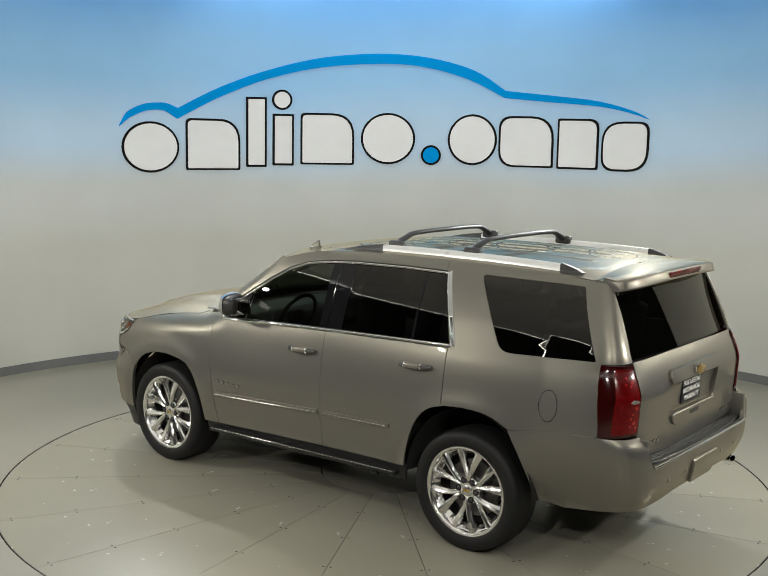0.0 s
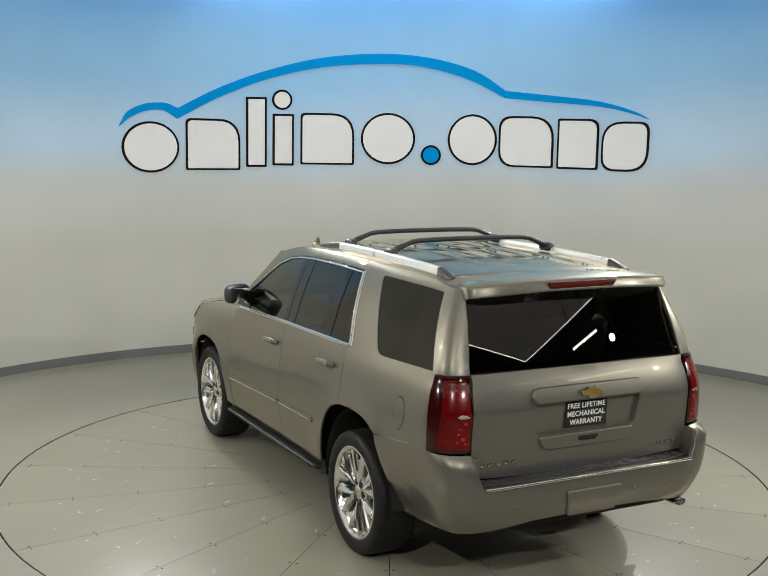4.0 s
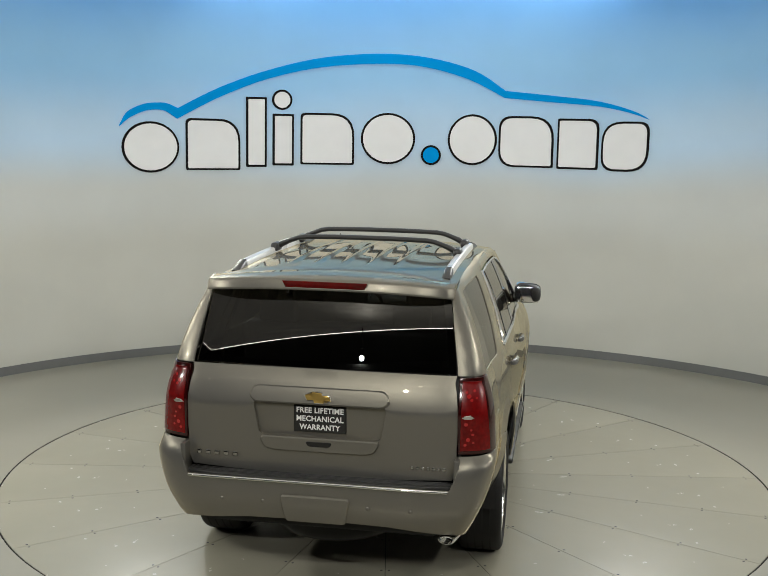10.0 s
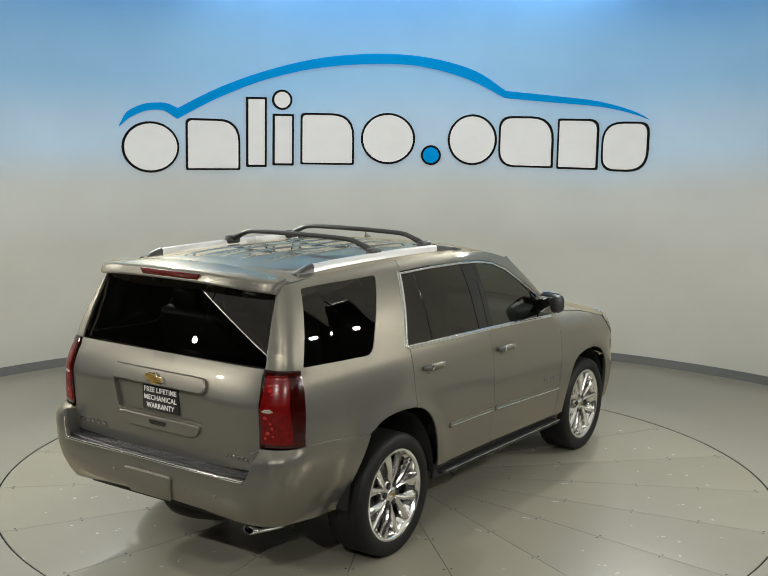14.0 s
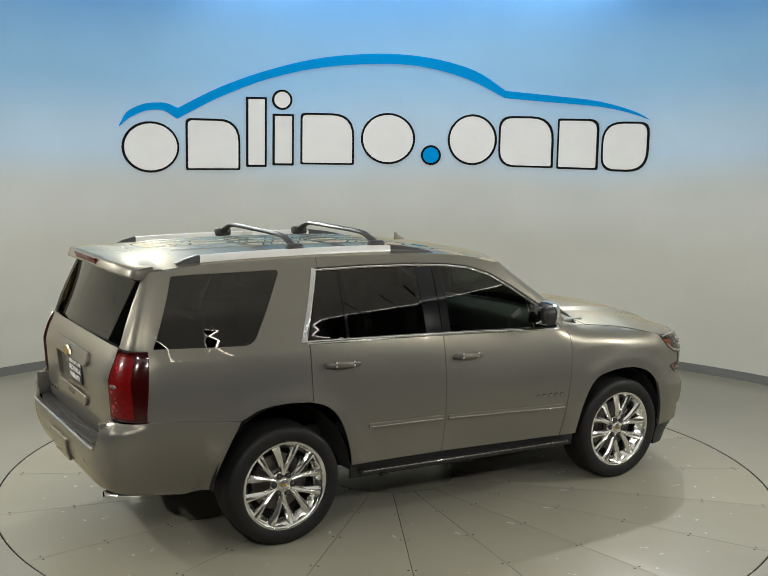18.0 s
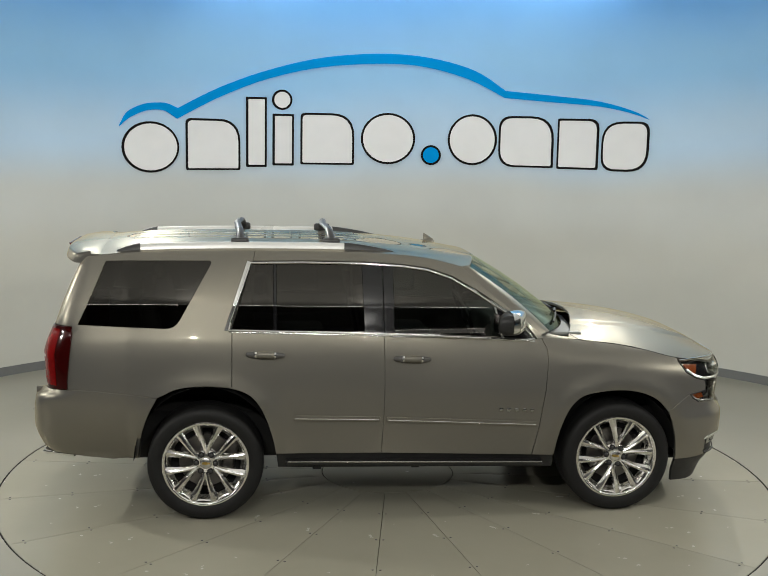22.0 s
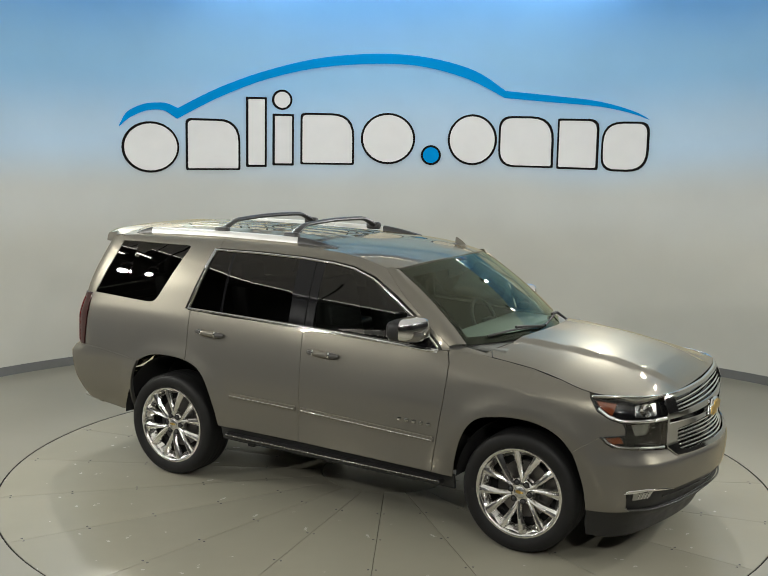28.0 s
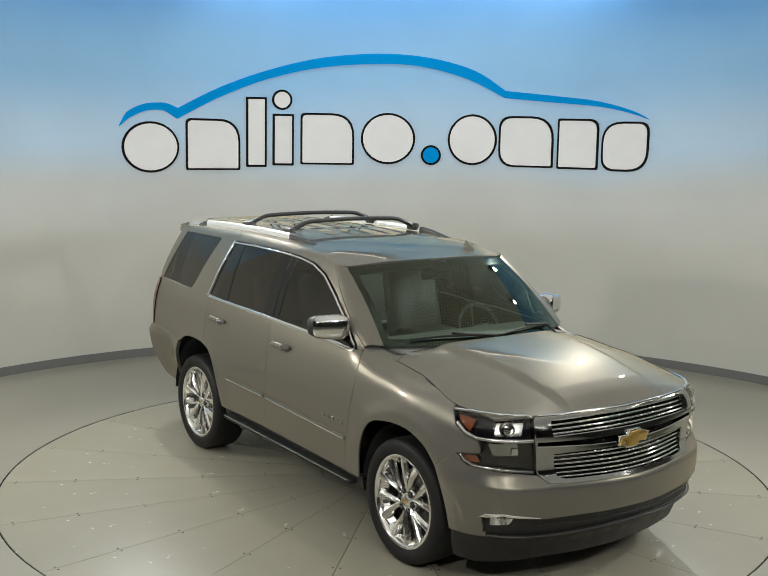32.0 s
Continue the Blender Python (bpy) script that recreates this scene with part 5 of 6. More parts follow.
    pad = [(-0.775, -2.52), (0.775, -2.52), (0.770, -2.60), (0.60, -2.630), (0.3, -2.652), (0.0, -2.656), (-0.3, -2.652), (-0.60, -2.630), (-0.770, -2.60)]
    part("step_pad", sheet(pad, lambda a, b: (Vector((b, a, 0.765)), Vector((0, 0, 1))), 0.06, 0.02), M_GREYTRIM, bp, "dark textured bumper step pad")
    for k in range(4):
        yy = [0.75 - 1.5 * i / 24 for i in range(25)]
        part("pad_groove", tube([(-2.555 - 0.020 * k + 0.045 * abs(y / 0.75) ** 3, y, 0.766) for y in yy], 0.003, 5), M_BLACK, bp)
    part("step_chrome", tube([on_end("tail", 0.004, TAIL_BUMPER)(b_at_y(0.766 - 1.532 * i / 30, 0.752, "tail"), 0.752)[0] for i in range(31)], 0.013, 8, 0.8), M_CHROME, bp, "chrome bumper strip")
    part("hitch_cover", sheet(rounded([B(0.212, 0.672), B(-0.212, 0.672), B(-0.205, 0.528), B(0.205, 0.528)], 0.016), on_end("tail", 0.022, TAIL_BUMPER), 0.05, 0.03, edge=0.010), M_PAINT, bp, "painted hitch cover")
    for y in (0.60, 0.34, -0.34, -0.60):
        p, n = on_end("tail", 0.004, TAIL_BUMPER)(b_at_y(y, 0.63, "tail"), 0.63)
        part("parking_sensor", shifted(lathe([(0.001, -0.003), (0.010, -0.003), (0.012, 0.0)], 14, "X"), p), M_PAINT, bp)
    for side in (1, -1):
        part("step_cheek", box_bm((0.135, 0.030, 0.165), (-2.566, side * 0.786, 0.842), 0.004), M_PAINT, bp)
    part("bumper_underside", box_bm((0.42, 1.36, 0.10), (-2.33, 0, 0.490), 0.03), M_UNDER, bp)
    # exhaust tip, cut on a slant, on the right
    bm = lathe([(0.030, 0.0), (0.036, 0.002), (0.038, 0.02), (0.038, 0.24), (0.030, 0.24), (0.030, 0.0)], 20, "X")
    bmesh.ops.transform(bm, matrix=Matrix.Translation((-2.60, -0.735, 0.455)) @ Matrix.Rotation(radians(-8), 4, "Z") @ Matrix.Rotation(radians(6), 4, "Y") @ Matrix.Diagonal((0.9, 1.25, 0.65, 1)), verts=bm.verts)
    part("exhaust_tip", bm, M_CHROME, suv, "chrome oval exhaust tip")
    part("exhaust_pipe", tube([(-2.38, -0.68, 0.43), (-2.1, -0.62, 0.42), (-1.7, -0.5, 0.40), (-0.6, -0.4, 0.36)], 0.035, 10), M_UNDER, suv)
    part("spare_wheel", lathe([(0.10, 0.60), (0.36, 0.60), (0.39, 0.55), (0.39, 0.45), (0.36, 0.40), (0.10, 0.40)], 32, "Z"), M_UNDER, suv).location = (-2.02, 0, -0.09)


M_GRILLE = simple("dark_polished_chrome", (0.42, 0.42, 0.41), 0.10, 1.0, vary=0.02)
M_RAIL = simple("silver_rail_paint", (0.78, 0.78, 0.76), 0.32, 0.25, coat=0.3, vary=0.03)
M_REDJEWEL = simple("bright_red_facet", (0.36, 0.012, 0.012), 0.12, 0.0, coat=0.8, vary=0.2, scale=60)


def build_front():
    B = lambda y, z: (b_at_y(y, z, "nose"), z)
    X = lambda x, z: (b_at_x(x, z, 1, "nose"), z)
    # bumper skin down to the black lower band
    band_top = [B(0.912, 0.44), B(0.925, 0.505), B(0.914, 0.525), B(0.85, 0.532), B(0.638, 0.505), B(0.425, 0.512), B(0.152, 0.517), B(0.0, 0.518)]
    bumper = mirrored([B(0.0, 0.702), B(0.30, 0.702), B(0.50, 0.702), B(0.605, 0.708), B(0.652, 0.754), B(0.851, 0.779), X(2.081, 0.795), X(2.030, 0.825), X(1.999, 0.856), X(1.838, 0.744),
                       X(1.864, 0.685), X(1.885, 0.62), X(1.903, 0.56), X(1.915, 0.50), X(1.921, 0.44), X(1.925, 0.372), X(2.05, 0.374), B(0.886, 0.386), B(0.906, 0.404)] + band_top)
    bp = part("front_bumper", sheet(bumper, on_end("nose", 0.002), 0.03, 0.03, flip=True), M_PAINT, suv)
    line = [(0.889, 0.392), (0.862, 0.392), (0.73, 0.387), (0.60, 0.386), (0.50, 0.388), (0.329, 0.400), (0.119, 0.416), (0.0, 0.418)]
    intake = mirrored([B(0.0, 0.535), B(0.425, 0.53), B(0.638, 0.523), B(0.85, 0.55), B(0.925, 0.54), B(0.938, 0.50), B(0.930, 0.45), B(0.915, 0.39), B(0.862, 0.376), B(0.73, 0.371), B(0.50, 0.372), B(0.329, 0.385), B(0.0, 0.402)])
    part("lower_intake", sheet(intake, on_end("nose", -0.022), 0.05, 0.0, flip=True), M_BLACK, bp, "black plastic lower intake")
    part("intake_slat", strip_on([(b_at_y(0.70 - 1.40 * i / 24, 0.455, "nose"), 0.455) for i in range(25)], on_end("nose", -0.021), 0.005), M_BLACK, bp)
    run = stepped([B(y, z) for y, z in line] + [(-B(y, z)[0], z) for y, z in reversed(line[:-1])], 0.04)
    part("intake_chrome", strip_on(run, on_end("nose", 0.000), 0.0055), M_GREYTRIM, bp, "thin dark line under the intake")
    for side in (1, -1):
        S = lambda pts: [(side * a, b) for a, b in pts]
        part("fog_chrome", sheet(S([B(0.930, 0.508), B(0.918, 0.529), B(0.85, 0.539), B(0.75, 0.526), B(0.632, 0.507), B(0.75, 0.517), B(0.85, 0.528), B(0.908, 0.512)]), on_end("nose", 0.006), 0.03, 0.024, flip=True), M_CHROME, bp, "chrome fog-lamp brow")
        fog = part("fog_lamp", sheet(rounded(S([B(0.898, 0.503), B(0.798, 0.508), B(0.815, 0.470), B(0.894, 0.455)]), 0.006), on_end("nose", -0.014), 0.02, 0.004, flip=True), M_GRILLE, bp, "clear ribbed fog lamp")
        for k in range(4):
            y = 0.826 + 0.016 * k
            part("lamp_rib", strip_on(S([B(y, 0.468), B(y - 0.003, 0.502)]), on_end("nose", -0.012), 0.0028), M_CHROME, fog)
    dam = mirrored([(a, b - 0.005) for a, b in run[:len(run) // 2 + 1]][::-1] + [X(2.05, 0.370), X(1.930, 0.368), X(1.920, 0.195), X(2.06, 0.186), B(0.80, 0.192), B(0.55, 0.205), B(0.0, 0.215)])
    part("air_dam", sheet(dam, on_end("nose", -0.010), 0.05, 0.02, flip=True), M_BLACK, bp, "black plastic air dam")
    # grille: upper and lower openings, a black band between two chrome blades
    hull = mirrored([B(0.0, 1.080), B(0.24, 1.082), B(0.46, 1.087), B(0.62, 1.092), B(0.690, 1.090), B(0.696, 1.07), B(0.668, 0.904), B(0.650, 0.765), B(0.600, 0.712), B(0.50, 0.706), B(0.0, 0.706)])
    gr = part("grille", sheet(hull, on_end("nose", -0.045), 0.05, 0.0), M_GLOSSBLACK, suv, "black grille with chrome bars")
    upper = rounded(mirrored([B(0.0, 1.062), B(0.30, 1.066), B(0.590, 1.068), B(0.578, 0.982), B(0.0, 0.978)]), 0.010)
    lower = rounded(mirrored([B(0.0, 0.884), B(0.563, 0.880), B(0.543, 0.740), B(0.50, 0.726), B(0.0, 0.728)]), 0.012)
    slit = mirrored([B(0.0, 0.942), B(0.30, 0.944), B(0.668, 0.957), B(0.668, 0.928), B(0.30, 0.906), B(0.0, 0.900)])
    part("grille_surround", sheet(hull, on_end("nose", 0.010), 0.025, 0.05, [upper, lower, slit], edge=0.006, flip=True), M_GRILLE, gr, "polished chrome surround")
    for zb, lim in ((1.046, 0.584), (1.021, 0.582), (0.997, 0.580), (0.862, 0.557), (0.836, 0.553), (0.810, 0.549), (0.786, 0.545), (0.763, 0.543), (0.742, 0.530)):
        rows = [(b_at_y(lim - 2 * lim * i / 24, zb, "nose"), zb) for i in range(25)]
        part("grille_bar", strip_on(rows, on_end("nose", -0.010), 0.0075, 0.9), M_CHROME, gr, "chrome grille bar")
    bow = [(-0.125, -0.023), (-0.048, -0.023), (-0.056, -0.047), (0.032, -0.047), (0.042, -0.023), (0.106, -0.023), (0.125, 0.023), (0.048, 0.023), (0.056, 0.047), (-0.032, 0.047), (-0.042, 0.023), (-0.106, 0.023)]
    xe = smooth_curve(NOSE, 0.903) + 0.002
    part("emblem_edge", prism([(a * 1.10, b * 1.18) for a, b in bow], 0.022, 0.006, lambda a, b, d: (xe + d, a, 0.912 + b)), M_CHROME, gr, "chrome emblem edge")
    part("emblem", prism(bow, 0.008, 0.005, lambda a, b, d: (xe + 0.020 + d, a, 0.912 + b)), M_GOLD, gr, "plain gold emblem")
    part("hood_chrome", strip_on([(b_at_y(0.68 - 1.36 * i / 28, 1.084, "nose"), 1.080 + 0.012 * abs(1 - i / 14)) for i in range(29)], on_end("nose", 0.006), 0.010), M_CHROME, gr, "chrome lip along the hood edge")
    # headlamps
    for side in (1, -1):
        S = lambda pts: [(side * a, b) for a, b in pts]
        tip = [X(1.916, 1.098), X(1.973, 1.020), X(2.053, 0.977), X(2.129, 0.954), X(2.145, 0.916), X(2.143, 0.879), X(2.000, 0.859), X(2.032, 0.828), X(2.082, 0.798)]
        hullh = S(tip + [B(0.851, 0.783), B(0.657, 0.760), B(0.675, 0.904), B(0.702, 1.075), B(0.704, 1.094), B(0.75, 1.099), X(2.14, 1.103), X(1.99, 1.106)])
        hd = part("headlamp", sheet(hullh, on_end("nose", -0.040), 0.04, 0.0), M_GLOSSBLACK, suv, "headlamp with black housing and chrome trim")
        ln = part("headlamp_lens", sheet(hullh, on_end("nose", 0.005), 0.04, 0.006, flip=True), M_GLASS_CLEAR, hd, "clear lens")
        ln.visible_shadow = False
        part("lamp_rim", strip_on(stepped(S(tip), 0.03), on_end("nose", 0.000), 0.0055), M_BLACK, hd, "dark outer rim")
        part("chrome_blade", strip_on(stepped(S([X(1.975, 1.036), X(2.04, 0.992), X(2.115, 0.968), B(0.858, 0.966), B(0.714, 0.965), B(0.69, 0.965)]), 0.03), on_end("nose", -0.004), 0.012), M_SATIN, hd, "satin chrome blade")
        part("chrome_blade", strip_on(stepped(S([X(2.020, 0.856), X(2.050, 0.826), X(2.10, 0.806), B(0.84, 0.792), B(0.673, 0.774)]), 0.03), on_end("nose", -0.004), 0.010), M_SATIN, hd, "satin chrome blade")
        part("top_blade", strip_on(stepped(S([X(1.925, 1.099), X(2.03, 1.103), X(2.14, 1.102), B(0.75, 1.098), B(0.705, 1.092)]), 0.03), on_end("nose", 0.004), 0.009), M_CHROME, hd, "chrome brow")
        part("amber_marker", sheet(S([X(1.955, 1.082), X(1.985, 1.045), X(2.060, 1.000), X(2.075, 1.072)]), on_end("nose", -0.016), 0.03, 0.006, flip=True), M_AMBER, hd, "amber side marker")
        part("amber_marker", sheet(S([X(2.030, 0.852), X(2.115, 0.862), X(2.138, 0.825), X(2.070, 0.820)]), on_end("nose", -0.014), 0.03, 0.006, flip=True), M_AMBER, hd, "amber side marker")
        part("upper_reflector", sheet(rounded(S([B(0.872, 1.068), B(0.742, 1.072), B(0.755, 0.994), B(0.884, 0.990)]), 0.012), on_end("nose", -0.028), 0.03, 0.008, flip=True), M_SATIN, hd, "bright reflector")
        p, n = on_end("nose", -0.022)(side * b_at_y(0.826, 1.034, "nose"), 1.034)
        r = 0.044
        bm = lathe([(0.001, 0.016), (r * 0.4, 0.013), (r * 0.66, 0.004), (r * 0.72, 0.0), (r * 0.78, 0.010), (r * 0.95, 0.016), (r, 0.010), (r * 1.02, -0.015)], 24, "X")
        bmesh.ops.transform(bm, matrix=Matrix.Translation(p) @ Matrix.Rotation(side * radians(22), 4, "Z"), verts=bm.verts)
        part("projector", bm, M_CHROME, hd, "round chrome projector")
        part("low_reflector", sheet(rounded(S([B(0.906, 0.942), B(0.772, 0.944), B(0.760, 0.872), B(0.885, 0.872)]), 0.010), on_end("nose", -0.020), 0.03, 0.008, flip=True), M_GRILLE, hd, "bright square reflector")
        part("lamp_cell", sheet(rounded(S([B(0.80, 0.915), B(0.768, 0.916), B(0.764, 0.880), B(0.80, 0.878)]), 0.006), on_end("nose", -0.010), 0.02, 0.006, flip=True), M_CHROME, hd, "chrome lamp cell")
    # underside shield
    part("skid_shield", box_bm((0.44, 1.1, 0.03), (1.92, 0, 0.26), 0.01), M_UNDER, suv)


def build_mirrors():
    for side in (1, -1):
        mr = thing_part("side_mirror", (0.64, side * 0.865, 1.335))
        # shell: rounded box tapering outwards
        bm = bmesh.new()
        bmesh.ops.create_cube(bm, size=1.0)
        bmesh.ops.subdivide_edges(bm, edges=bm.edges[:], cuts=5, use_grid_fill=True)
        for v in bm.verts:
            d = v.co * 2
            l = (abs(d.x) ** 3.0 + abs(d.y) ** 4.0 + abs(d.z) ** 4.0) ** (1 / 3.8) or 1
            v.co = d / l * 0.5
            v.co.x *= 0.17
            v.co.y *= 0.225
            v.co.z *= 0.165 * (1.0 - 0.12 * (v.co.y / 0.11) * side)
            v.co.x += 0.02 - 0.05 * (v.co.y / 0.11) * side
        lower = bm.copy()
        bmesh.ops.bisect_plane(bm, geom=bm.verts[:] + bm.edges[:] + bm.faces[:], plane_co=(-0.002, 0, 0), plane_no=(1, -0.05 * side, 0), clear_inner=True)
        part("mirror_cap", shifted(bm, (0.0, side * 0.165, 0.062)), M_CHROME, mr, "chrome mirror cap")
        part("mirror_base", shifted(lower, (-0.006, side * 0.164, 0.058), 0.985), M_BLACK, mr)
        part("mirror_glass", box_bm((0.006, 0.18, 0.125), (-0.085, side * 0.165, 0.056), 0.002, 2, Matrix.Rotation(radians(3), 4, "Y") @ Matrix.Rotation(side * radians(-6), 4, "Z")), M_MIRROR, mr, "mirror glass")
        part("mirror_arm", tube([(0.06, side * 0.0, -0.02), (0.045, side * 0.05, -0.01), (0.02, side * 0.12, 0.02)], [0.05, 0.04, 0.035], 8, 0.55), M_BLACK, mr)


def thing_part(name, at):
    ob = new(name)
    ob.parent = suv
    ob.matrix_basis = Matrix.Translation(at)
    return ob


def shifted(bm, at, k=1.0):
    bmesh.ops.transform(bm, matrix=Matrix.Translation(at) @ Matrix.Scale(k, 4), verts=bm.verts)
    return bm


M_MIRROR = simple("mirror_silver", (0.85, 0.86, 0.86), 0.02, 1.0, vary=0.01)


def build_wheels():
    """Wheel axis along y, outer face towards +y; turned round for the right side."""
    tyre_prof = [(0.290, -0.105), (0.300, -0.132), (0.335, -0.143), (0.370, -0.140), (0.392, -0.126), (0.4005, -0.105), (0.402, -0.06), (0.402, 0.06), (0.4005, 0.105), (0.392, 0.126), (0.372, 0.139), (0.340, 0.143), (0.312, 0.136), (0.298, 0.124), (0.290, 0.105)]
    tyre = to_mesh("tyre", lathe(tyre_prof, 72, "Y"), M_RUBBER)
    bm = bmesh.new()
    for k in range(4):
        y = -0.072 + 0.048 * k
        join_bm(bm, lathe([(0.4026, y - 0.005), (0.4030, y), (0.4026, y + 0.005)], 64, "Y"))
    groove = to_mesh("tread_groove", bm, M_UNDER)
    barrel = to_mesh("rim_barrel", lathe([(0.297, 0.120), (0.300, 0.128), (0.292, 0.131), (0.281, 0.126), (0.276, 0.105), (0.262, 0.07), (0.255, 0.0), (0.262, -0.10)], 72, "Y"), M_ALLOY)
    # twelve spokes in six pairs
    bm = bmesh.new()
    for pair in range(6):
        for s in (-1, 1):
            a = radians(3 + 60 * pair + s * 14.0)
            a0 = radians(3 + 60 * pair + s * 26.0)
            rows = []
            for i in range(7):
                t = i / 6
                r = 0.066 + (0.283 - 0.066) * t
                ang = a + (a0 - a) * (1 - t) ** 1.7
                cx, cz = r * math.cos(ang), r * math.sin(ang)
                tx, tz = -math.sin(ang), math.cos(ang)
                hw = 0.0165 + 0.0140 * t ** 1.6
                y = 0.094 + 0.020 * t + 0.008 * math.sin(math.pi * t)
                dep = 0.040 - 0.012 * t
                skew = 0.006 * s * t
                rows.append([bm.verts.new((cx + tx * o, y + h, cz + tz * o)) for o, h in ((-hw * 1.15, -dep), (-hw, -0.014), (-hw * 0.55 + skew, -0.001), (skew, 0.005), (hw * 0.55 + skew, -0.001), (hw, -0.014), (hw * 1.15, -dep))])
            for p, q in zip(rows, rows[1:]):
                for k in range(6):
                    bm.faces.new((p[k], p[k + 1], q[k + 1], q[k]))
            bm.faces.new(rows[0])
            bm.faces.new(rows[-1][::-1])
    bmesh.ops.recalc_face_normals(bm, faces=bm.faces)
    # bright pockets at the rim between the spokes of a pair
    for pair in range(12):
        a = radians(3 + 30 * pair)
        wide = 8.5 if pair % 2 == 0 else 11.0
        ring = []
        for r, y in ((0.240, 0.060), (0.266, 0.098), (0.290, 0.118)):
            ring.append([bm.verts.new((r * math.cos(a + radians(wide * (0.75 + r) * k / 2)), y - 0.004 * (2 - abs(k)), r * math.sin(a + radians(wide * (0.75 + r) * k / 2)))) for k in (-2, -1, 0, 1, 2)])
        for p, q in zip(ring, ring[1:]):
            for k in range(4):
                bm.faces.new((p[k], p[k + 1], q[k + 1], q[k]))
    bmesh.ops.recalc_face_normals(bm, faces=bm.faces)
    spokes = bm
    hub = to_mesh("hub", lathe([(0.036, 0.096), (0.044, 0.098), (0.056, 0.093), (0.084, 0.091), (0.092, 0.076), (0.096, 0.04), (0.040, 0.03)], 36, "Y"), M_ALLOY)
    cap = to_mesh("centre_cap", lathe([(0.001, 0.106), (0.034, 0.104), (0.041, 0.098), (0.041, 0.08)], 28, "Y"), M_SATIN)
    # black discs set on the hub stand in for the shaded nut pockets
    seat = to_mesh("nut_recess", lathe([(0.001, 0.0965), (0.021, 0.0965), (0.0215, 0.085)], 16, "Y"), M_UNDER)
    cross = [(-0.026, -0.006), (-0.009, -0.006), (-0.009, -0.010), (0.009, -0.010), (0.009, -0.006), (0.026, -0.006), (0.026, 0.006), (0.009, 0.006), (0.009, 0.010), (-0.009, 0.010), (-0.009, 0.006), (-0.026, 0.006)]
    emb = to_mesh("cap_emblem", prism(cross, 0.003, 0.0, lambda a, b, d: (a, 0.104 + d, b)), M_GOLD)
    nut = to_mesh("lug_nut", lathe([(0.001, 0.104), (0.008, 0.104), (0.0125, 0.097), (0.014, 0.08)], 10, "Y"), M_GREYTRIM)
    disc = to_mesh("brake_disc", lathe([(0.08, 0.015), (0.19, 0.015), (0.19, -0.012), (0.08, -0.012), (0.08, 0.015)], 40, "Y"), M_DISC)
    cal = to_mesh("brake_caliper", box_bm((0.09, 0.075, 0.20), (-0.165, 0.0, 0.04), 0.02, 2, Matrix.Rotation(radians(-14), 4, "Y")), M_DISC)
    back = to_mesh("hub_back", lathe([(0.001, -0.03), (0.255, -0.03), (0.258, -0.05)], 40, "Y"), M_UNDER)
    spk = to_mesh("spokes", spokes, M_ALLOY, False)
    for p in spk.polygons:
        p.use_smooth = False
    for xw in (-1.473, 1.473):
        for side in (1, -1):
            wh = thing_part("wheel", (xw, side * 0.858, 0.401))
            wh.matrix_basis = pose(xw, side * 0.858, 0.401, 0, 0, 0 if side > 0 else 180) @ Matrix.Rotation(radians(-6 if side < 0 and xw > 0 else 0), 4, "Y")
            for nm, me in (("tyre", tyre), ("tread_groove", groove), ("rim_barrel", barrel), ("spokes", spk), ("hub", hub), ("centre_cap", cap), ("cap_emblem", emb), ("brake_disc", disc), ("brake_caliper", cal), ("hub_back", back)):
                o = new(nm, me)
                o.parent = wh
            for k in range(6):
                a = radians(3 + 60 * k)
                o = new("nut_recess", seat)
                o.parent = wh
                o.location = (0.066 * math.cos(a), 0.0, 0.066 * math.sin(a))
                o = new("lug_nut", nut)
                o.parent = wh
                o.location = (0.066 * math.cos(a), 0.0, 0.066 * math.sin(a))


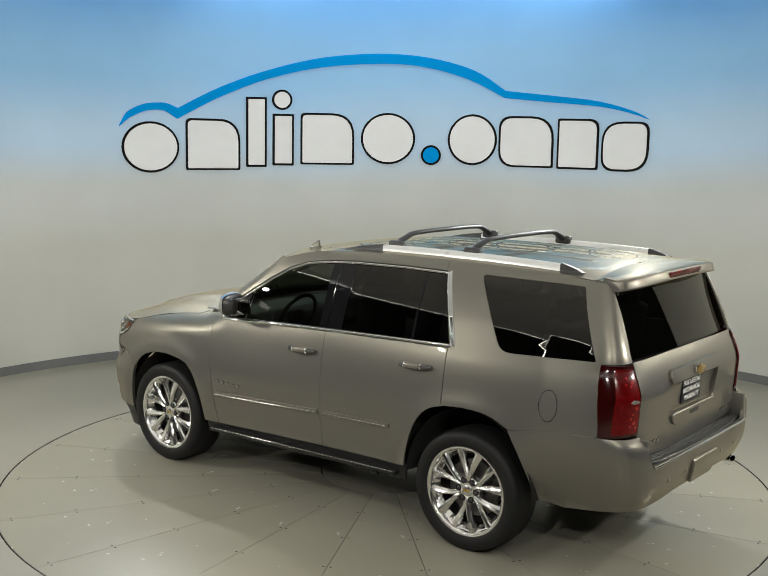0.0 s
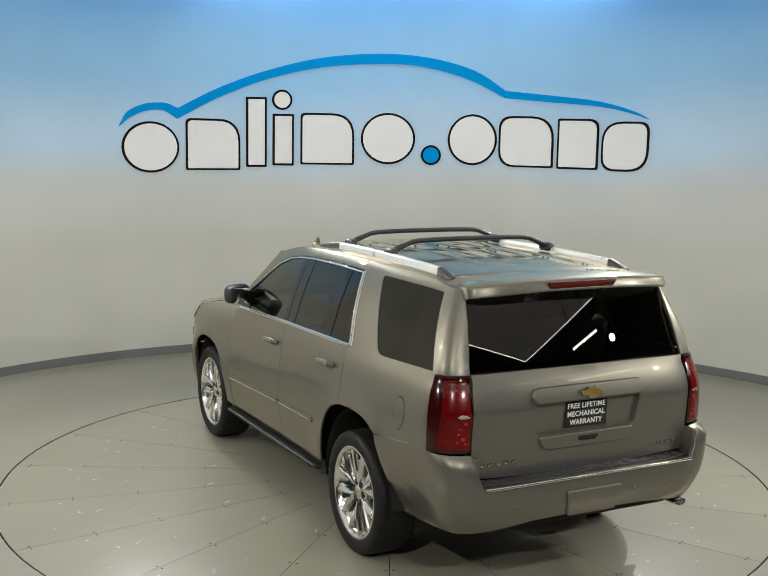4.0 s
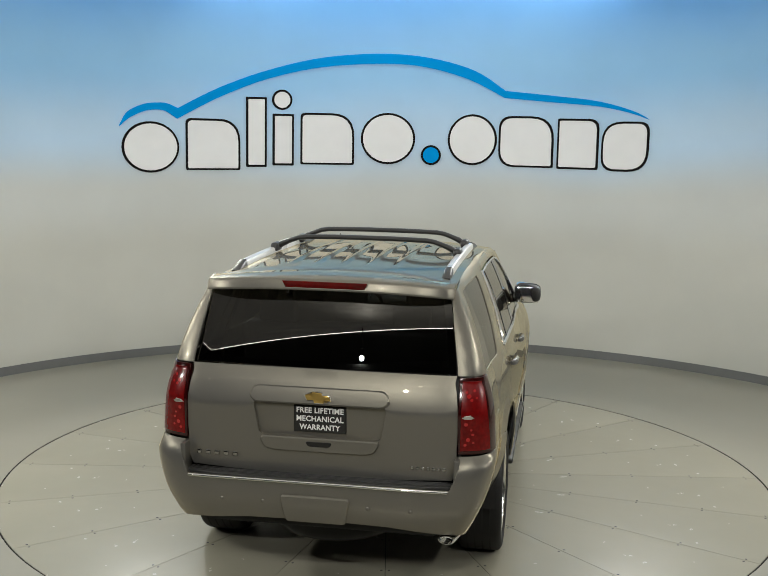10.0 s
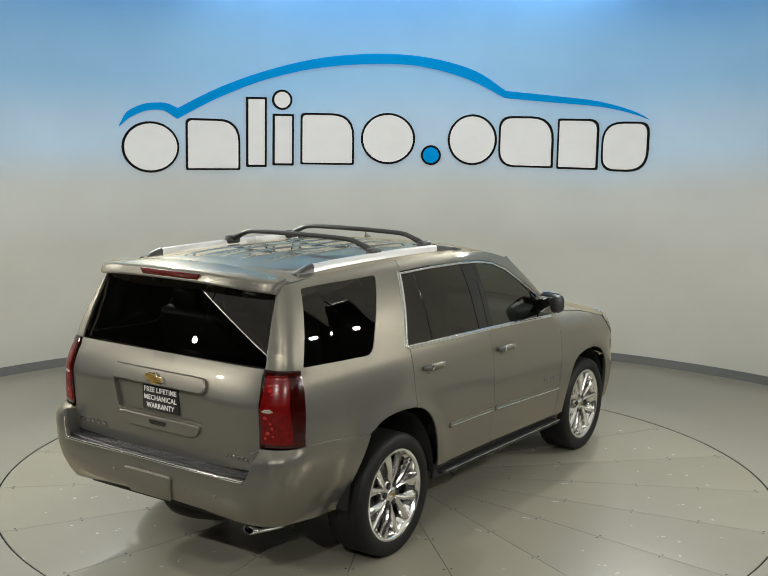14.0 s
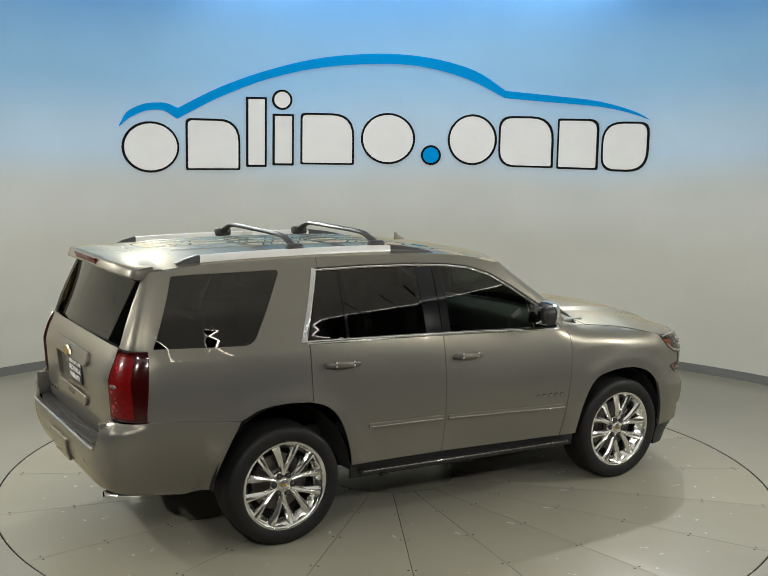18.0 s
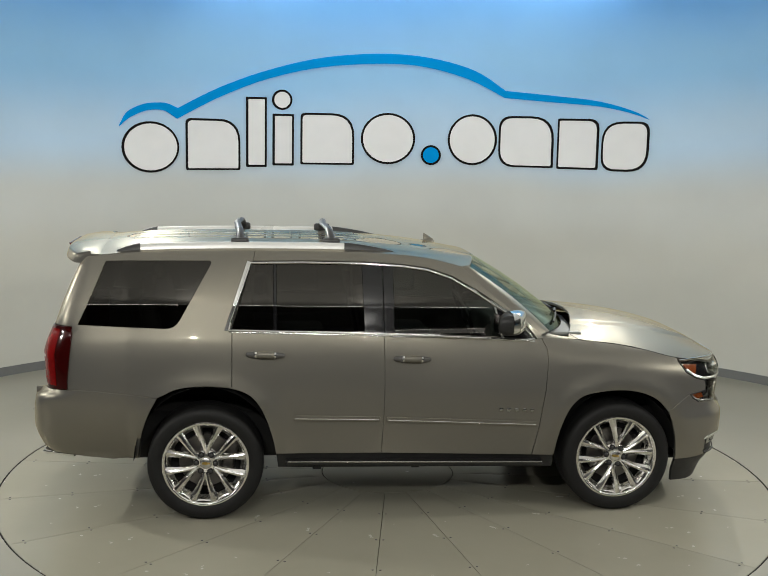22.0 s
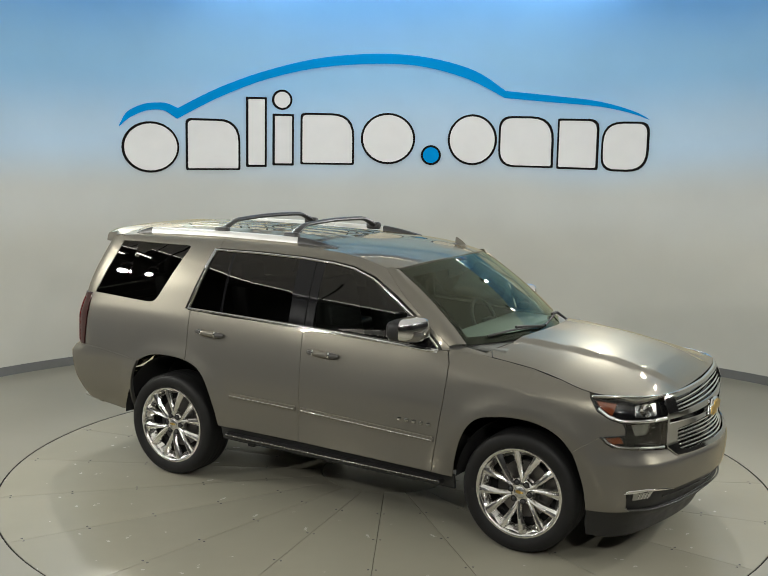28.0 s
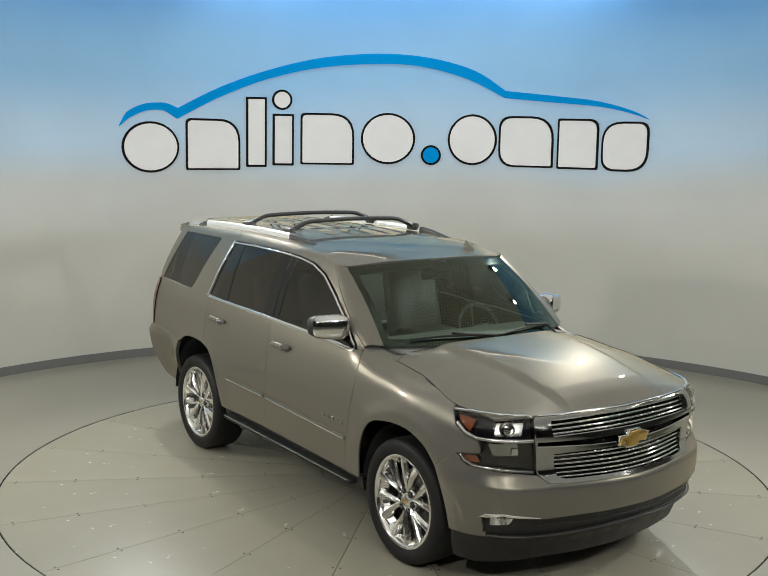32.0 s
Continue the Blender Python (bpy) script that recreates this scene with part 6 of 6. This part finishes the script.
def build_inside():
    part("underbody", box_bm((4.3, 1.24, 0.34), (-0.1, 0, 0.50), 0.05), M_UNDER, suv)
    part("cabin_floor", box_bm((4.1, 1.76, 0.10), (-0.35, 0, 0.99), 0.03), M_UNDER, suv)
    part("inner_sill", box_bm((1.86, 1.80, 0.46), (0.0, 0, 0.62), 0.05), M_UNDER, suv)
    part("engine_bay", box_bm((1.0, 1.40, 0.12), (1.60, 0, 1.01), 0.03), M_UNDER, suv)
    part("dashboard", box_bm((0.42, 1.50, 0.20), (0.86, 0, 1.19), 0.06, 4), M_DASH, suv, "dark soft dashboard")
    part("inner_cowl", box_bm((0.40, 1.48, 0.03), (1.05, 0, 1.262), 0.012), M_DASH, suv)
    ring = [(0.58 - 0.19 * math.sin(2 * math.pi * i / 28) * 0.42, 0.38 + 0.19 * math.cos(2 * math.pi * i / 28), 1.24 + 0.19 * math.sin(2 * math.pi * i / 28) * 0.9) for i in range(28)]
    sw = part("steering_wheel", tube(ring, 0.016, 8, closed=True), M_LEATHER, suv, "black leather steering wheel")
    part("wheel_boss", box_bm((0.05, 0.16, 0.10), (0.60, 0.38, 1.23), 0.02), M_LEATHER, sw)
    for y in (0.40, -0.40):
        st = part("front_seat", box_bm((0.52, 0.50, 0.16), (0.02, y, 1.06), 0.06, 3), M_LEATHER, suv, "black leather seat")
        part("backrest", box_bm((0.15, 0.50, 0.58), (-0.30, y, 1.32), 0.06, 3, Matrix.Rotation(radians(-12), 4, "Y")), M_LEATHER, st)
        part("headrest", box_bm((0.09, 0.27, 0.17), (-0.38, y, 1.66), 0.04, 3), M_LEATHER, st)
    for xs in (-1.05, -1.85):
        st = part("rear_seat", box_bm((0.45, 1.30, 0.14), (xs + 0.25, 0, 1.06), 0.05, 3), M_LEATHER, suv, "black leather bench")
        part("backrest", box_bm((0.15, 1.30, 0.50), (xs, 0, 1.28), 0.05, 3, Matrix.Rotation(radians(-10), 4, "Y")), M_LEATHER, st)
        for y in (0.42, -0.42):
            part("headrest", box_bm((0.08, 0.24, 0.14), (xs - 0.05, y, 1.59), 0.03, 3), M_LEATHER, st)
    part("headliner", sheet([(-2.2, -0.66), (0.30, -0.64), (0.40, 0.0), (0.30, 0.64), (-2.2, 0.66)], lambda a, b: (roof_point(a, b) + Vector((0, 0, -0.055)), Vector((0, 0, 1))), 0.15, 0.0), M_DASH, suv)
    mirror = part("rear_view_mirror", box_bm((0.03, 0.24, 0.07), (0.50, 0.0, 1.67), 0.015), M_GLOSSBLACK, suv)
    part("camera_pod", box_bm((0.12, 0.16, 0.05), (0.56, 0.0, 1.735), 0.015, 2, Matrix.Rotation(radians(35), 4, "Y")), M_GLOSSBLACK, mirror)


suv = thing("suv", "taupe metallic four-door sport utility vehicle parked on the turntable", "car")
build_flanks()
build_top()
build_rear()
build_front()
build_mirrors()
build_wheels()
build_inside()


# ---------------------------------------------------------------- the slow turn of the table and the car on it
TURN_START, TURN_RATE = 142.02, 6.132
CAR_X, CAR_Y = 0.077, -0.016


def motions():
    rows_table, rows_car = [], []
    for i in range(33):
        turn = pose(0, 0, 0, 0, 0, TURN_START - TURN_RATE * i)
        rows_table.append((float(i), turn))
        rows_car.append((float(i), turn @ pose(CAR_X, CAR_Y, 0)))
    walk(turntable, rows_table)
    walk(suv, rows_car)


motions()
